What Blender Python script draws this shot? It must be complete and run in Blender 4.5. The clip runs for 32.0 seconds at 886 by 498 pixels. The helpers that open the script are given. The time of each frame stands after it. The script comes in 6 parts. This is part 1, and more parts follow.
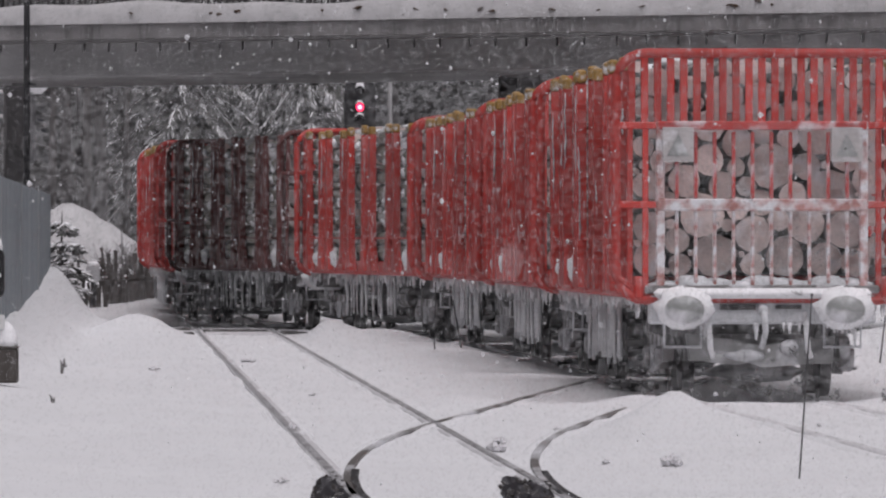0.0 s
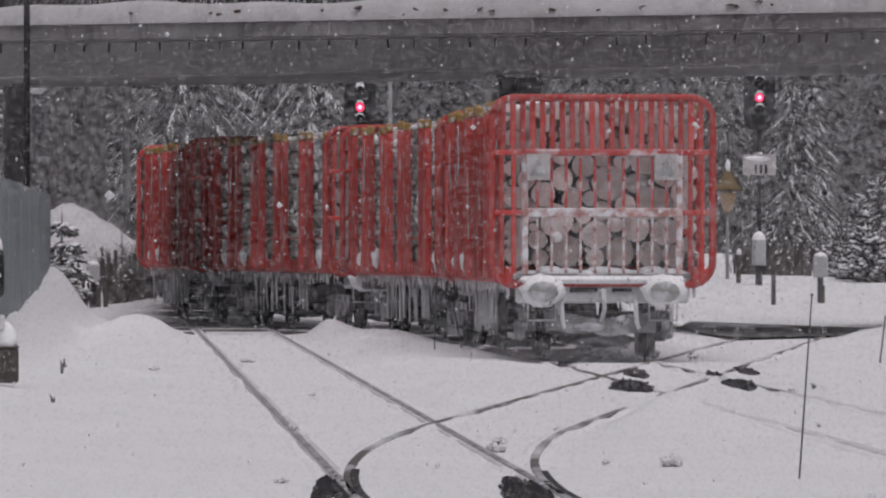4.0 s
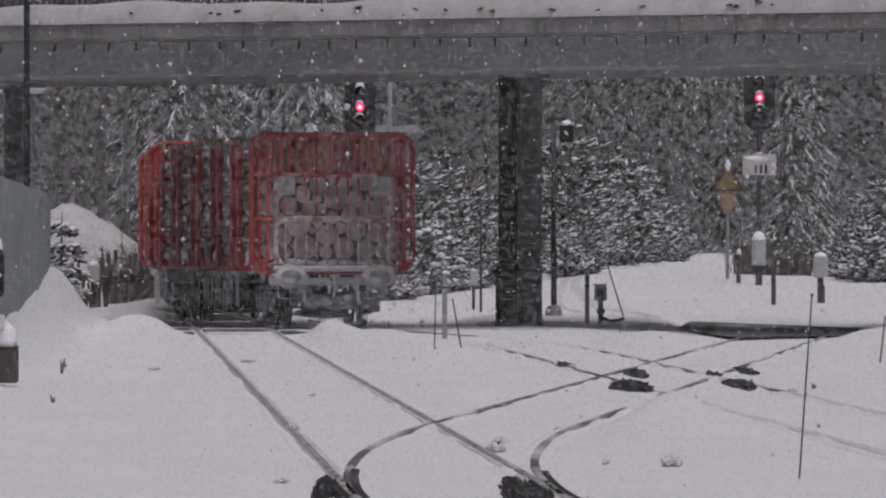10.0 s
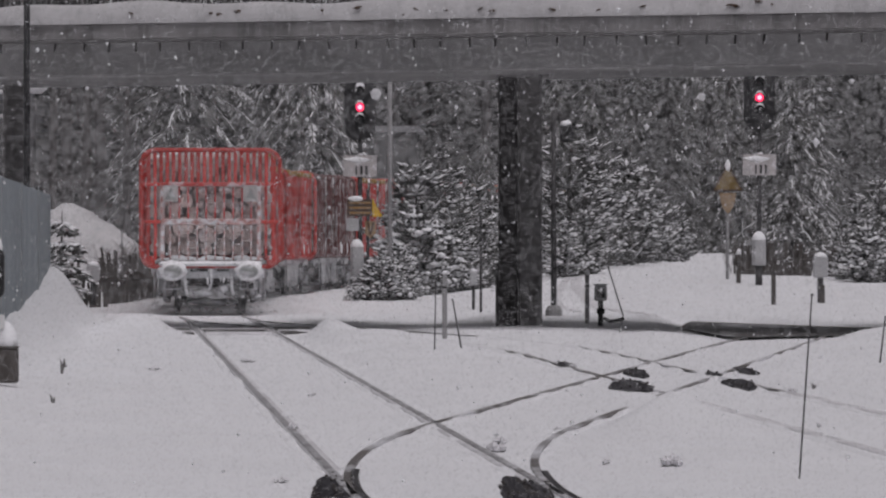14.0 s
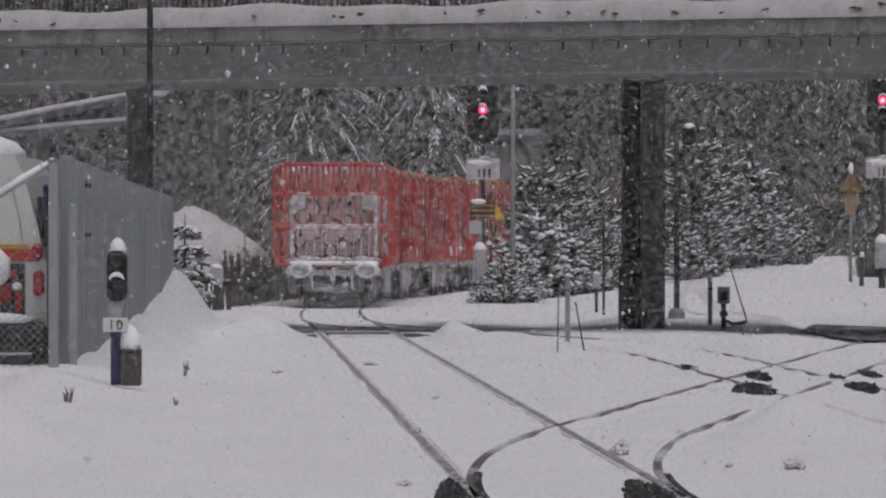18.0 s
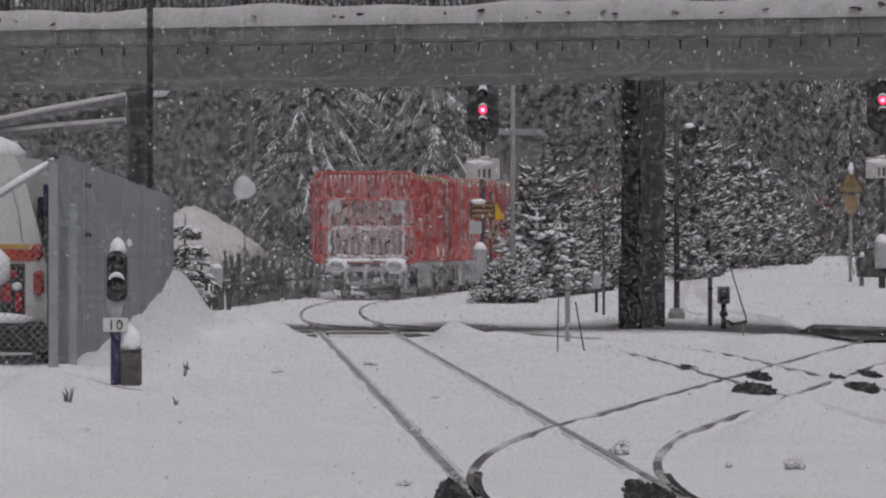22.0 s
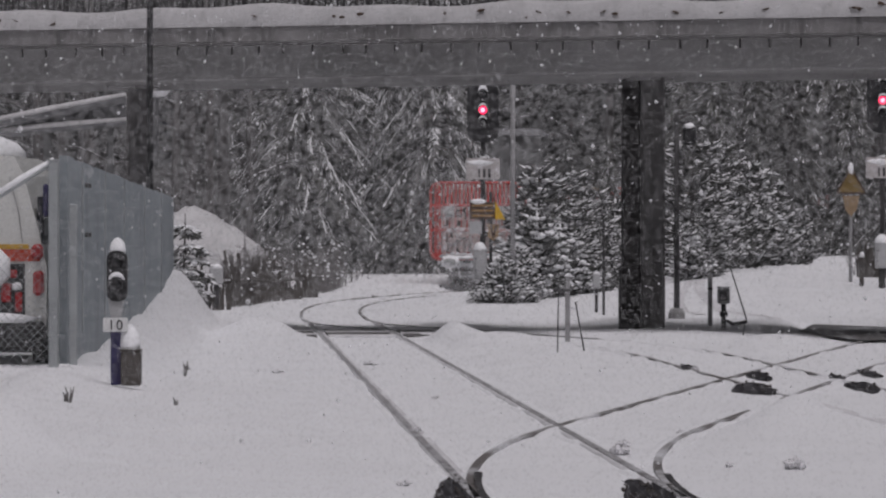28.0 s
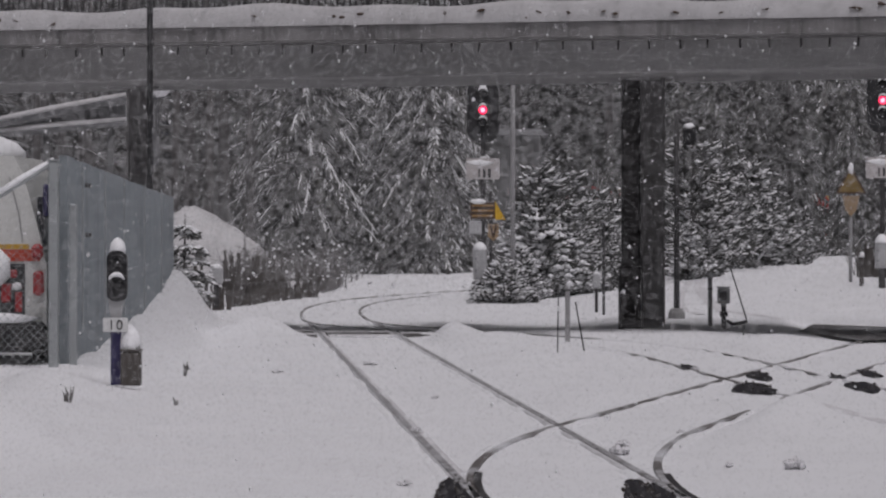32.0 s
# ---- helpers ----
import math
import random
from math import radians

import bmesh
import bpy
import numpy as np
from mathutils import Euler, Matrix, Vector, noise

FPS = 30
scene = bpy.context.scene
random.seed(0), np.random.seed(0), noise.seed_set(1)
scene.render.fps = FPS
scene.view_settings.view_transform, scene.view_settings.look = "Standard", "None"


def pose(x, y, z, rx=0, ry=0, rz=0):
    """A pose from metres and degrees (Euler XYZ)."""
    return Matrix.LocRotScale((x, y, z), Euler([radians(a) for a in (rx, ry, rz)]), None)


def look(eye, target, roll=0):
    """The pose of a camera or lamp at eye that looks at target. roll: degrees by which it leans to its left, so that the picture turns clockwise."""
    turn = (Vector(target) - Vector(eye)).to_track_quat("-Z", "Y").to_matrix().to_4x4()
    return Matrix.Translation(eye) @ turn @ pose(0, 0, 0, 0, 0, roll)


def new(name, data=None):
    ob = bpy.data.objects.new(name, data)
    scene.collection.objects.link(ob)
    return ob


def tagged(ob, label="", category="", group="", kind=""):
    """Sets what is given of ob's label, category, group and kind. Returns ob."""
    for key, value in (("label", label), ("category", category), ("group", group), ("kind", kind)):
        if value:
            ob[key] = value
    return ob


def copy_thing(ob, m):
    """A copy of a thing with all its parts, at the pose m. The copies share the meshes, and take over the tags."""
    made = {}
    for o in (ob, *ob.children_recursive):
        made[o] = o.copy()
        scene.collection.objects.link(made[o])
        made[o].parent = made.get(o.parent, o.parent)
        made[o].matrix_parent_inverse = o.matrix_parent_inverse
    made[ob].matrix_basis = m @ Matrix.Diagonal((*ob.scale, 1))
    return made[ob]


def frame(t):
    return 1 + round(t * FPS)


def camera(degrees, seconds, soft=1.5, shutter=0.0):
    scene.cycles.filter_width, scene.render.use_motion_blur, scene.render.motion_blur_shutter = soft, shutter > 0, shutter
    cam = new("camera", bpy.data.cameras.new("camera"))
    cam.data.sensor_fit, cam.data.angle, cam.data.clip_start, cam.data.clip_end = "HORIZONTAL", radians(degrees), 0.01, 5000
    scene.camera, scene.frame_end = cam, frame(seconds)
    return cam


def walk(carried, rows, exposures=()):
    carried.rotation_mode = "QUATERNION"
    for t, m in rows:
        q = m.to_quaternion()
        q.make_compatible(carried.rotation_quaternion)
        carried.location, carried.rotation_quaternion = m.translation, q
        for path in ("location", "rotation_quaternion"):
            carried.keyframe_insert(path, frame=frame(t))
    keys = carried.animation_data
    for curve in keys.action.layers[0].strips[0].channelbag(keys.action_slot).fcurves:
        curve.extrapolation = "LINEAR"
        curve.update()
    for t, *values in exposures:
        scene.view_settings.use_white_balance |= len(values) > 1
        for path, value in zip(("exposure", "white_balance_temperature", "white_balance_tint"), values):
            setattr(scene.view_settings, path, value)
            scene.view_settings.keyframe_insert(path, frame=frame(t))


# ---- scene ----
EXPOSURE, KELVIN, TINT = -0.31, 6380, 16
SKY, SUN, RED_GLOW = 0.018, 2.04, 2.5
# ---------------------------------------------------------------- camera
FOCAL = 14500.0          # focal length in picture widths / 1568
EYE = (0.0, 0.0, 1.88)
LENS = math.degrees(2 * math.atan(784 / FOCAL))
cam = camera(LENS, 32.0, 2.2, 0.1)


def aim(shift, drop):
    """Camera turned left by shift/FOCAL radians and down by drop/FOCAL radians."""
    return look(EYE, (-1000 * math.tan(shift / FOCAL), 1000, EYE[2] - 1000 * drop / FOCAL))


walk(cam, [(0.0, aim(0, 21)), (7.0, aim(0, 21)), (14.5, aim(0, 21)), (15.0, aim(14, 20.6)), (15.5, aim(48, 19.8)),
           (16.0, aim(101, 18.7)), (16.5, aim(156, 17.6)), (17.0, aim(208, 16.5)), (17.5, aim(219, 16)), (18.0, aim(217.5, 16)),
           (25.0, aim(217.5, 16)), (32.0, aim(217.5, 16))],
     exposures=[(0.0, EXPOSURE + 0.37, KELVIN, TINT), (6.0, EXPOSURE + 0.12, KELVIN, TINT), (13.0, EXPOSURE + 0.03, KELVIN, TINT), (20.0, EXPOSURE, KELVIN, TINT), (32.0, EXPOSURE, KELVIN, TINT)])

# ---------------------------------------------------------------- overcast sky and sun
world = bpy.data.worlds.new("overcast_sky")
scene.world = world
world.use_nodes = True
wn, wl = world.node_tree.nodes, world.node_tree.links
sky = wn.new("ShaderNodeTexSky")
sky.sky_type, sky.sun_disc = "NISHITA", False
sky.sun_elevation, sky.sun_rotation = radians(62), radians(110)
sky.air_density, sky.dust_density = 1.0, 4.0
grey = wn.new("ShaderNodeHueSaturation")
grey.inputs["Saturation"].default_value = 0.12
wl.new(sky.outputs[0], grey.inputs["Color"])
wl.new(grey.outputs[0], wn["Background"].inputs["Color"])
wn["Background"].inputs["Strength"].default_value = SKY
sun_data = bpy.data.lights.new("sun", "SUN")
sun_data.energy, sun_data.angle, sun_data.color = SUN, radians(54), (1.0, 0.98, 0.97)
sun = new("sun", sun_data)
sun.matrix_world = look((6, -27, 60), (0, 0, 0))

# ---------------------------------------------------------------- materials
MATS = {}


def mat(name, color, rough=0.8, metal=0.0, scale=6.0, vary=0.25, bump=0.15, second=None, grain=40.0, emit=0.0, spec=0.3,
        stretch=(1, 1, 1), frost=0.0, frost_scale=3.0, rand=0.0):
    """Procedural surface: base colour with broad stains and fine grain, fine relief; frost lays patches of snow on it."""
    if name in MATS:
        return MATS[name]
    m = bpy.data.materials.new(name)
    m.use_nodes = True
    n, l = m.node_tree.nodes, m.node_tree.links
    b = n["Principled BSDF"]
    b.inputs["Roughness"].default_value, b.inputs["Metallic"].default_value = rough, metal
    b.inputs["Specular IOR Level"].default_value = spec
    co = n.new("ShaderNodeTexCoord")
    mp = n.new("ShaderNodeMapping")
    mp.inputs["Scale"].default_value = stretch
    l.new(co.outputs["Object"], mp.inputs["Vector"])

    def tex(s, detail=4.0):
        t = n.new("ShaderNodeTexNoise")
        t.inputs["Scale"].default_value, t.inputs["Detail"].default_value = s, detail
        l.new(mp.outputs[0], t.inputs["Vector"])
        return t

    def ramp(src, lo, hi):
        r = n.new("ShaderNodeMapRange")
        r.inputs["From Min"].default_value, r.inputs["From Max"].default_value = lo, hi
        l.new(src, r.inputs["Value"])
        return r.outputs[0]

    def mix(a, c, f):
        x = n.new("ShaderNodeMix")
        x.data_type = "RGBA"
        for i, v in ((6, a), (7, c), (0, f)):
            if hasattr(v, "is_linked"):
                l.new(v, x.inputs[i])
            else:
                x.inputs[i].default_value = v
        return x.outputs[2]

    base = (*color, 1)
    dark = (*[c * (1 - vary) for c in color], 1)
    light = (*[min(1, c * (1 + vary * 0.6)) for c in (second or color)], 1)
    big, fine = tex(scale), tex(grain, 6.0)
    out = mix(dark, light, ramp(big.outputs[0], 0.35, 0.65))
    out = mix(out, base, ramp(fine.outputs[0], 0.35, 0.7))
    if rand:
        info = n.new("ShaderNodeObjectInfo")
        v = n.new("ShaderNodeHueSaturation")
        rr = n.new("ShaderNodeMapRange")
        rr.inputs["To Min"].default_value, rr.inputs["To Max"].default_value = 1 - rand, 1 + rand
        l.new(info.outputs["Random"], rr.inputs["Value"])
        l.new(rr.outputs[0], v.inputs["Value"])
        l.new(out, v.inputs["Color"])
        out = v.outputs[0]
    if frost > 0:
        ft = tex(frost_scale, 8.0)
        out = mix(out, (0.72, 0.72, 0.75, 1), ramp(ft.outputs[0], 0.75 - frost * 0.5, 0.95 - frost * 0.5))
    l.new(out, b.inputs["Base Color"])
    if bump:
        bp = n.new("ShaderNodeBump")
        bp.inputs["Strength"].default_value, bp.inputs["Distance"].default_value = bump, 0.02
        l.new(fine.outputs[0], bp.inputs["Height"])
        l.new(bp.outputs[0], b.inputs["Normal"])
    if emit:
        b.inputs["Emission Color"].default_value, b.inputs["Emission Strength"].default_value = base, emit
    MATS[name] = m
    return m


M_SNOW = mat("snow", (0.78, 0.78, 0.80), 0.75, scale=0.35, vary=0.05, bump=0.05, grain=2.5, spec=0.2)
M_CLUMP = mat("snow_clump", (0.86, 0.86, 0.88), 0.8, scale=2.0, vary=0.06, bump=0.3, grain=14.0, spec=0.15)


def flake(name, alpha):
    """Loose snow crystals: they scatter light from both sides and are partly see-through."""
    m = bpy.data.materials.new(name)
    m.use_nodes = True
    n, l = m.node_tree.nodes, m.node_tree.links
    n.remove(n["Principled BSDF"])
    d, t, clear = n.new("ShaderNodeBsdfDiffuse"), n.new("ShaderNodeBsdfTranslucent"), n.new("ShaderNodeBsdfTransparent")
    for q in (d, t):
        q.inputs["Color"].default_value = (0.93, 0.93, 0.95, 1)
    a, b = n.new("ShaderNodeMixShader"), n.new("ShaderNodeMixShader")
    a.inputs[0].default_value, b.inputs[0].default_value = 0.45, alpha
    l.new(d.outputs[0], a.inputs[1])
    l.new(t.outputs[0], a.inputs[2])
    l.new(clear.outputs[0], b.inputs[1])
    l.new(a.outputs[0], b.inputs[2])
    l.new(b.outputs[0], n["Material Output"].inputs["Surface"])
    return m


M_FLAKE = flake("snow_flake", 0.75)
M_NEARF = flake("close_snow_flake", 0.5)
M_SOFT = flake("near_snow_flake", 0.16)
# Faint coats for the triangle veils that stand in for haze.
M_VEILN, M_VEILM, M_VEILF = flake("haze_veil_near", 0.050), flake("haze_veil_middle", 0.03), flake("haze_veil_far", 0.050)
M_WHIRL = flake("whirled_snow_haze", 0.024)
# Ploughed snow greyed further, painting upright-face shade and haze over far snow.
M_DIMSNOW = mat("dimmed_snow", (0.53, 0.52, 0.53), 0.85, scale=1.5, vary=0.2, bump=0.6, grain=6.0, spec=0.1)
M_CRUST = mat("ice_crust", (0.55, 0.56, 0.58), 0.6, scale=3.0, vary=0.4, bump=0.6, grain=18.0, frost=0.45, frost_scale=5.0)
M_BUFF = mat("frosted_buffer", (0.30, 0.31, 0.305), 0.6, scale=3.0, vary=0.3, bump=0.5, grain=14.0, frost=0.56, frost_scale=4.0)
M_ICE = mat("icicle_ice", (0.80, 0.80, 0.82), 0.35, scale=3.0, vary=0.3, bump=0.3, grain=10.0, stretch=(1, 1, 0.3), spec=0.5)
M_RED = mat("red_paint", (0.50, 0.043, 0.034), 0.6, scale=2.2, vary=0.3, bump=0.15, grain=22.0, second=(0.42, 0.07, 0.065), frost=0.27, frost_scale=16.0, stretch=(1, 1, 0.25), rand=0.22)
M_MAROON = mat("dark_brown_paint", (0.12, 0.036, 0.034), 0.7, scale=2.2, vary=0.3, bump=0.2, grain=22.0, frost=0.30, frost_scale=9.0, stretch=(1, 1, 0.25), rand=0.2)
M_REDF = mat("frosted_red_paint", (0.48, 0.06, 0.055), 0.6, scale=2.2, vary=0.3, bump=0.2, grain=22.0, frost=0.53, frost_scale=4.0)
M_WHITEF = mat("frosted_bar", (0.46, 0.22, 0.2), 0.7, scale=3.0, vary=0.3, bump=0.3, grain=20.0, frost=0.72, frost_scale=6.0)
M_OCHRE = mat("ochre_paint", (0.33, 0.19, 0.05), 0.6, scale=4.0, vary=0.4, bump=0.2, frost=0.42, frost_scale=8.0)
M_SLUSHG = mat("grey_frozen_slush", (0.24, 0.24, 0.24), 0.8, scale=2.5, vary=0.5, bump=0.8, grain=9.0, frost=0.4, frost_scale=2.2)
M_STEEL = mat("dark_steel", (0.05, 0.048, 0.05), 0.65, 0.2, scale=4.0, vary=0.4, bump=0.3, frost=0.15, frost_scale=6.0)
M_UNDER = mat("frosted_underframe", (0.17, 0.16, 0.16), 0.7, scale=3.0, vary=0.4, bump=0.4, frost=0.5, frost_scale=4.0)
M_FILLER = mat("dark_filler_coat", (0.07, 0.066, 0.066), 0.8, scale=2.0, vary=0.4, bump=0.6, grain=10.0, frost=0.3, frost_scale=3.0)
M_RAILS = mat("snowy_rail_steel", (0.16, 0.15, 0.15), 0.7, 0.2, scale=1.0, vary=0.3, bump=0.15, frost=0.62, frost_scale=6.0)
M_RAIL = mat("rail_steel", (0.17, 0.155, 0.15), 0.6, 0.3, scale=1.0, vary=0.3, bump=0.15, frost=0.62, frost_scale=0.7, stretch=(1, 0.4, 1))
M_BARK = mat("log_bark", (0.25, 0.235, 0.205), 0.9, scale=5.0, vary=0.5, bump=0.7, grain=30.0, frost=0.52, frost_scale=3.0, stretch=(1, 0.5, 1), rand=0.25)
M_LOGEND = mat("log_cut_end", (0.72, 0.60, 0.57), 0.85, scale=7.0, vary=0.25, bump=0.3, grain=30.0, frost=0.47, frost_scale=3.5, rand=0.25)
M_CONC = mat("concrete", (0.33, 0.325, 0.325), 0.9, scale=0.5, vary=0.3, bump=0.3, grain=6.0, stretch=(1, 1, 2))
M_BEAM = mat("weathered_beam", (0.27, 0.26, 0.262), 0.9, scale=1.6, vary=0.45, bump=0.3, grain=9.0, stretch=(1, 1, 0.15), frost=0.2, frost_scale=1.2)
M_CONCD = mat("dark_concrete", (0.16, 0.155, 0.155), 0.9, scale=1.2, vary=0.35, bump=0.3, grain=9.0, stretch=(1, 1, 0.3))
M_WRAP = mat("black_wrap", (0.03, 0.028, 0.029), 0.7, scale=2.0, vary=0.4, bump=0.4, grain=9.0)
M_TRUNK = mat("tree_bark", (0.095, 0.088, 0.087), 0.95, scale=3.0, vary=0.4, bump=0.8, grain=14.0, stretch=(1, 1, 0.3), frost=0.15)
M_NEEDLE = mat("conifer_needles", (0.10, 0.10, 0.097), 0.85, scale=1.2, vary=0.3, bump=0.2, second=(0.088, 0.088, 0.08), rand=0.12, frost=0.34, frost_scale=1.6)
# Even grey, lifted above the nearer needles to paint distance haze.
M_NEEDLEHAZE = mat("hazed_forest_needles", (0.12, 0.12, 0.119), 0.9, scale=0.4, vary=0.2, bump=0.0, rand=0.12)
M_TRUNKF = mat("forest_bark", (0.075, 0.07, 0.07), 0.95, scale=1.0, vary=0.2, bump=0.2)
M_GALV = mat("galvanised_sheet", (0.265, 0.295, 0.315), 0.55, 0.3, scale=0.8, vary=0.2, bump=0.08, grain=6.0, stretch=(1, 1, 0.3))
M_GALVP = mat("galvanised_post", (0.36, 0.38, 0.39), 0.5, 0.4, scale=2.0, vary=0.2, bump=0.1)
M_GREYP = mat("grey_pole", (0.31, 0.305, 0.31), 0.6, 0.2, scale=1.5, vary=0.25, bump=0.1, stretch=(1, 1, 0.4))
M_BLACK = mat("black_paint", (0.018, 0.018, 0.02), 0.6, scale=3.0, vary=0.3, bump=0.05)
M_WHITE = mat("white_paint", (0.70, 0.70, 0.70), 0.5, scale=2.0, vary=0.1, bump=0.05)
M_CABIN = mat("grey_cabinet", (0.42, 0.42, 0.43), 0.6, scale=2.0, vary=0.15, bump=0.1)
M_YELLOW = mat("yellow_sign", (0.60, 0.36, 0.02), 0.5, scale=4.0, vary=0.15, bump=0.05)
M_YELLOWD = mat("dull_yellow_sign", (0.20, 0.135, 0.05), 0.6, scale=4.0, vary=0.3, bump=0.05, frost=0.12, frost_scale=6.0)
M_FADED = mat("faded_shield_paint", (0.30, 0.21, 0.13), 0.7, scale=5.0, vary=0.3, bump=0.05, frost=0.25, frost_scale=5.0)
M_BROWN = mat("brown_board", (0.075, 0.045, 0.03), 0.6, scale=4.0, vary=0.3, bump=0.1)
M_ORANGE = mat("orange_print", (0.34, 0.20, 0.075), 0.6, scale=4.0, vary=0.2, bump=0.0)
M_WOOD = mat("weathered_wood", (0.075, 0.067, 0.062), 0.9, scale=3.0, vary=0.4, bump=0.5, grain=20.0, stretch=(1, 1, 0.2), frost=0.12)
M_ROAD = mat("wet_ballast", (0.07, 0.064, 0.062), 0.7, scale=3.0, vary=0.5, bump=0.8, grain=14.0, frost=0.3, frost_scale=2.0)
M_PIT = mat("black_wet_gravel", (0.022, 0.02, 0.024), 0.6, scale=3.0, vary=0.5, bump=0.8, grain=14.0, frost=0.12, frost_scale=3.0)
M_SLUSH = mat("slushy_road", (0.10, 0.095, 0.095), 0.6, scale=0.8, vary=0.5, bump=0.6, grain=5.0, frost=0.47, frost_scale=0.45, stretch=(1, 0.12, 1))
M_STONE = mat("ballast_stone", (0.07, 0.062, 0.06), 0.85, scale=5.0, vary=0.4, bump=0.5, frost=0.15)
M_GREYPATCH = mat("packed_grey_snow", (0.66, 0.65, 0.67), 0.8, scale=1.2, vary=0.3, bump=0.4, grain=8.0, frost=0.3, frost_scale=1.0)
M_VAN = mat("van_white_paint", (0.62, 0.62, 0.60), 0.4, scale=1.0, vary=0.1, bump=0.03, spec=0.5)
M_GLASS = mat("dark_window", (0.02, 0.022, 0.03), 0.12, scale=1.0, vary=0.2, bump=0.0, spec=0.6)
M_TAIL = mat("red_tail_lens", (0.36, 0.015, 0.02), 0.3, vary=0.2, bump=0.05, spec=0.5)
M_TAPE = mat("red_reflective_stripe", (0.45, 0.06, 0.03), 0.4, vary=0.2, bump=0.05)
M_TAPEY = mat("yellow_reflective_stripe", (0.55, 0.33, 0.05), 0.4, vary=0.2, bump=0.05)
M_RUBBER = mat("black_plastic", (0.025, 0.025, 0.026), 0.7, vary=0.3, bump=0.2, frost=0.08)
M_LAMP = mat("red_signal_light", (1.0, 0.03, 0.10), 0.4, vary=0.0, bump=0.0, emit=RED_GLOW)
M_LAMPC = mat("red_signal_core", (1.0, 0.25, 0.30), 0.4, vary=0.0, bump=0.0, emit=RED_GLOW * 1.6)
M_LENS = mat("unlit_lens", (0.02, 0.02, 0.022), 0.2, vary=0.2, bump=0.0, spec=0.5)
M_BLUEB = mat("blue_band", (0.035, 0.03, 0.10), 0.5, vary=0.3, bump=0.1)
M_STALK = mat("dry_stalk", (0.115, 0.107, 0.105), 0.9, vary=0.3, bump=0.2)
M_FAREDGE = mat("far_snowy_edge", (0.24, 0.24, 0.25), 0.9, scale=0.6, vary=0.3, bump=0.0)
M_FARWALL = mat("far_dark_wall", (0.10, 0.10, 0.102), 0.9, scale=0.3, vary=0.2, bump=0.0)
M_PLATE = mat("dusty_plate", (0.47, 0.44, 0.44), 0.7, scale=4.0, vary=0.2, bump=0.1, frost=0.4, frost_scale=6.0)
M_FACADE = mat("far_roof_sheet", (0.11, 0.11, 0.115), 0.8, scale=0.5, vary=0.2, bump=0.1)


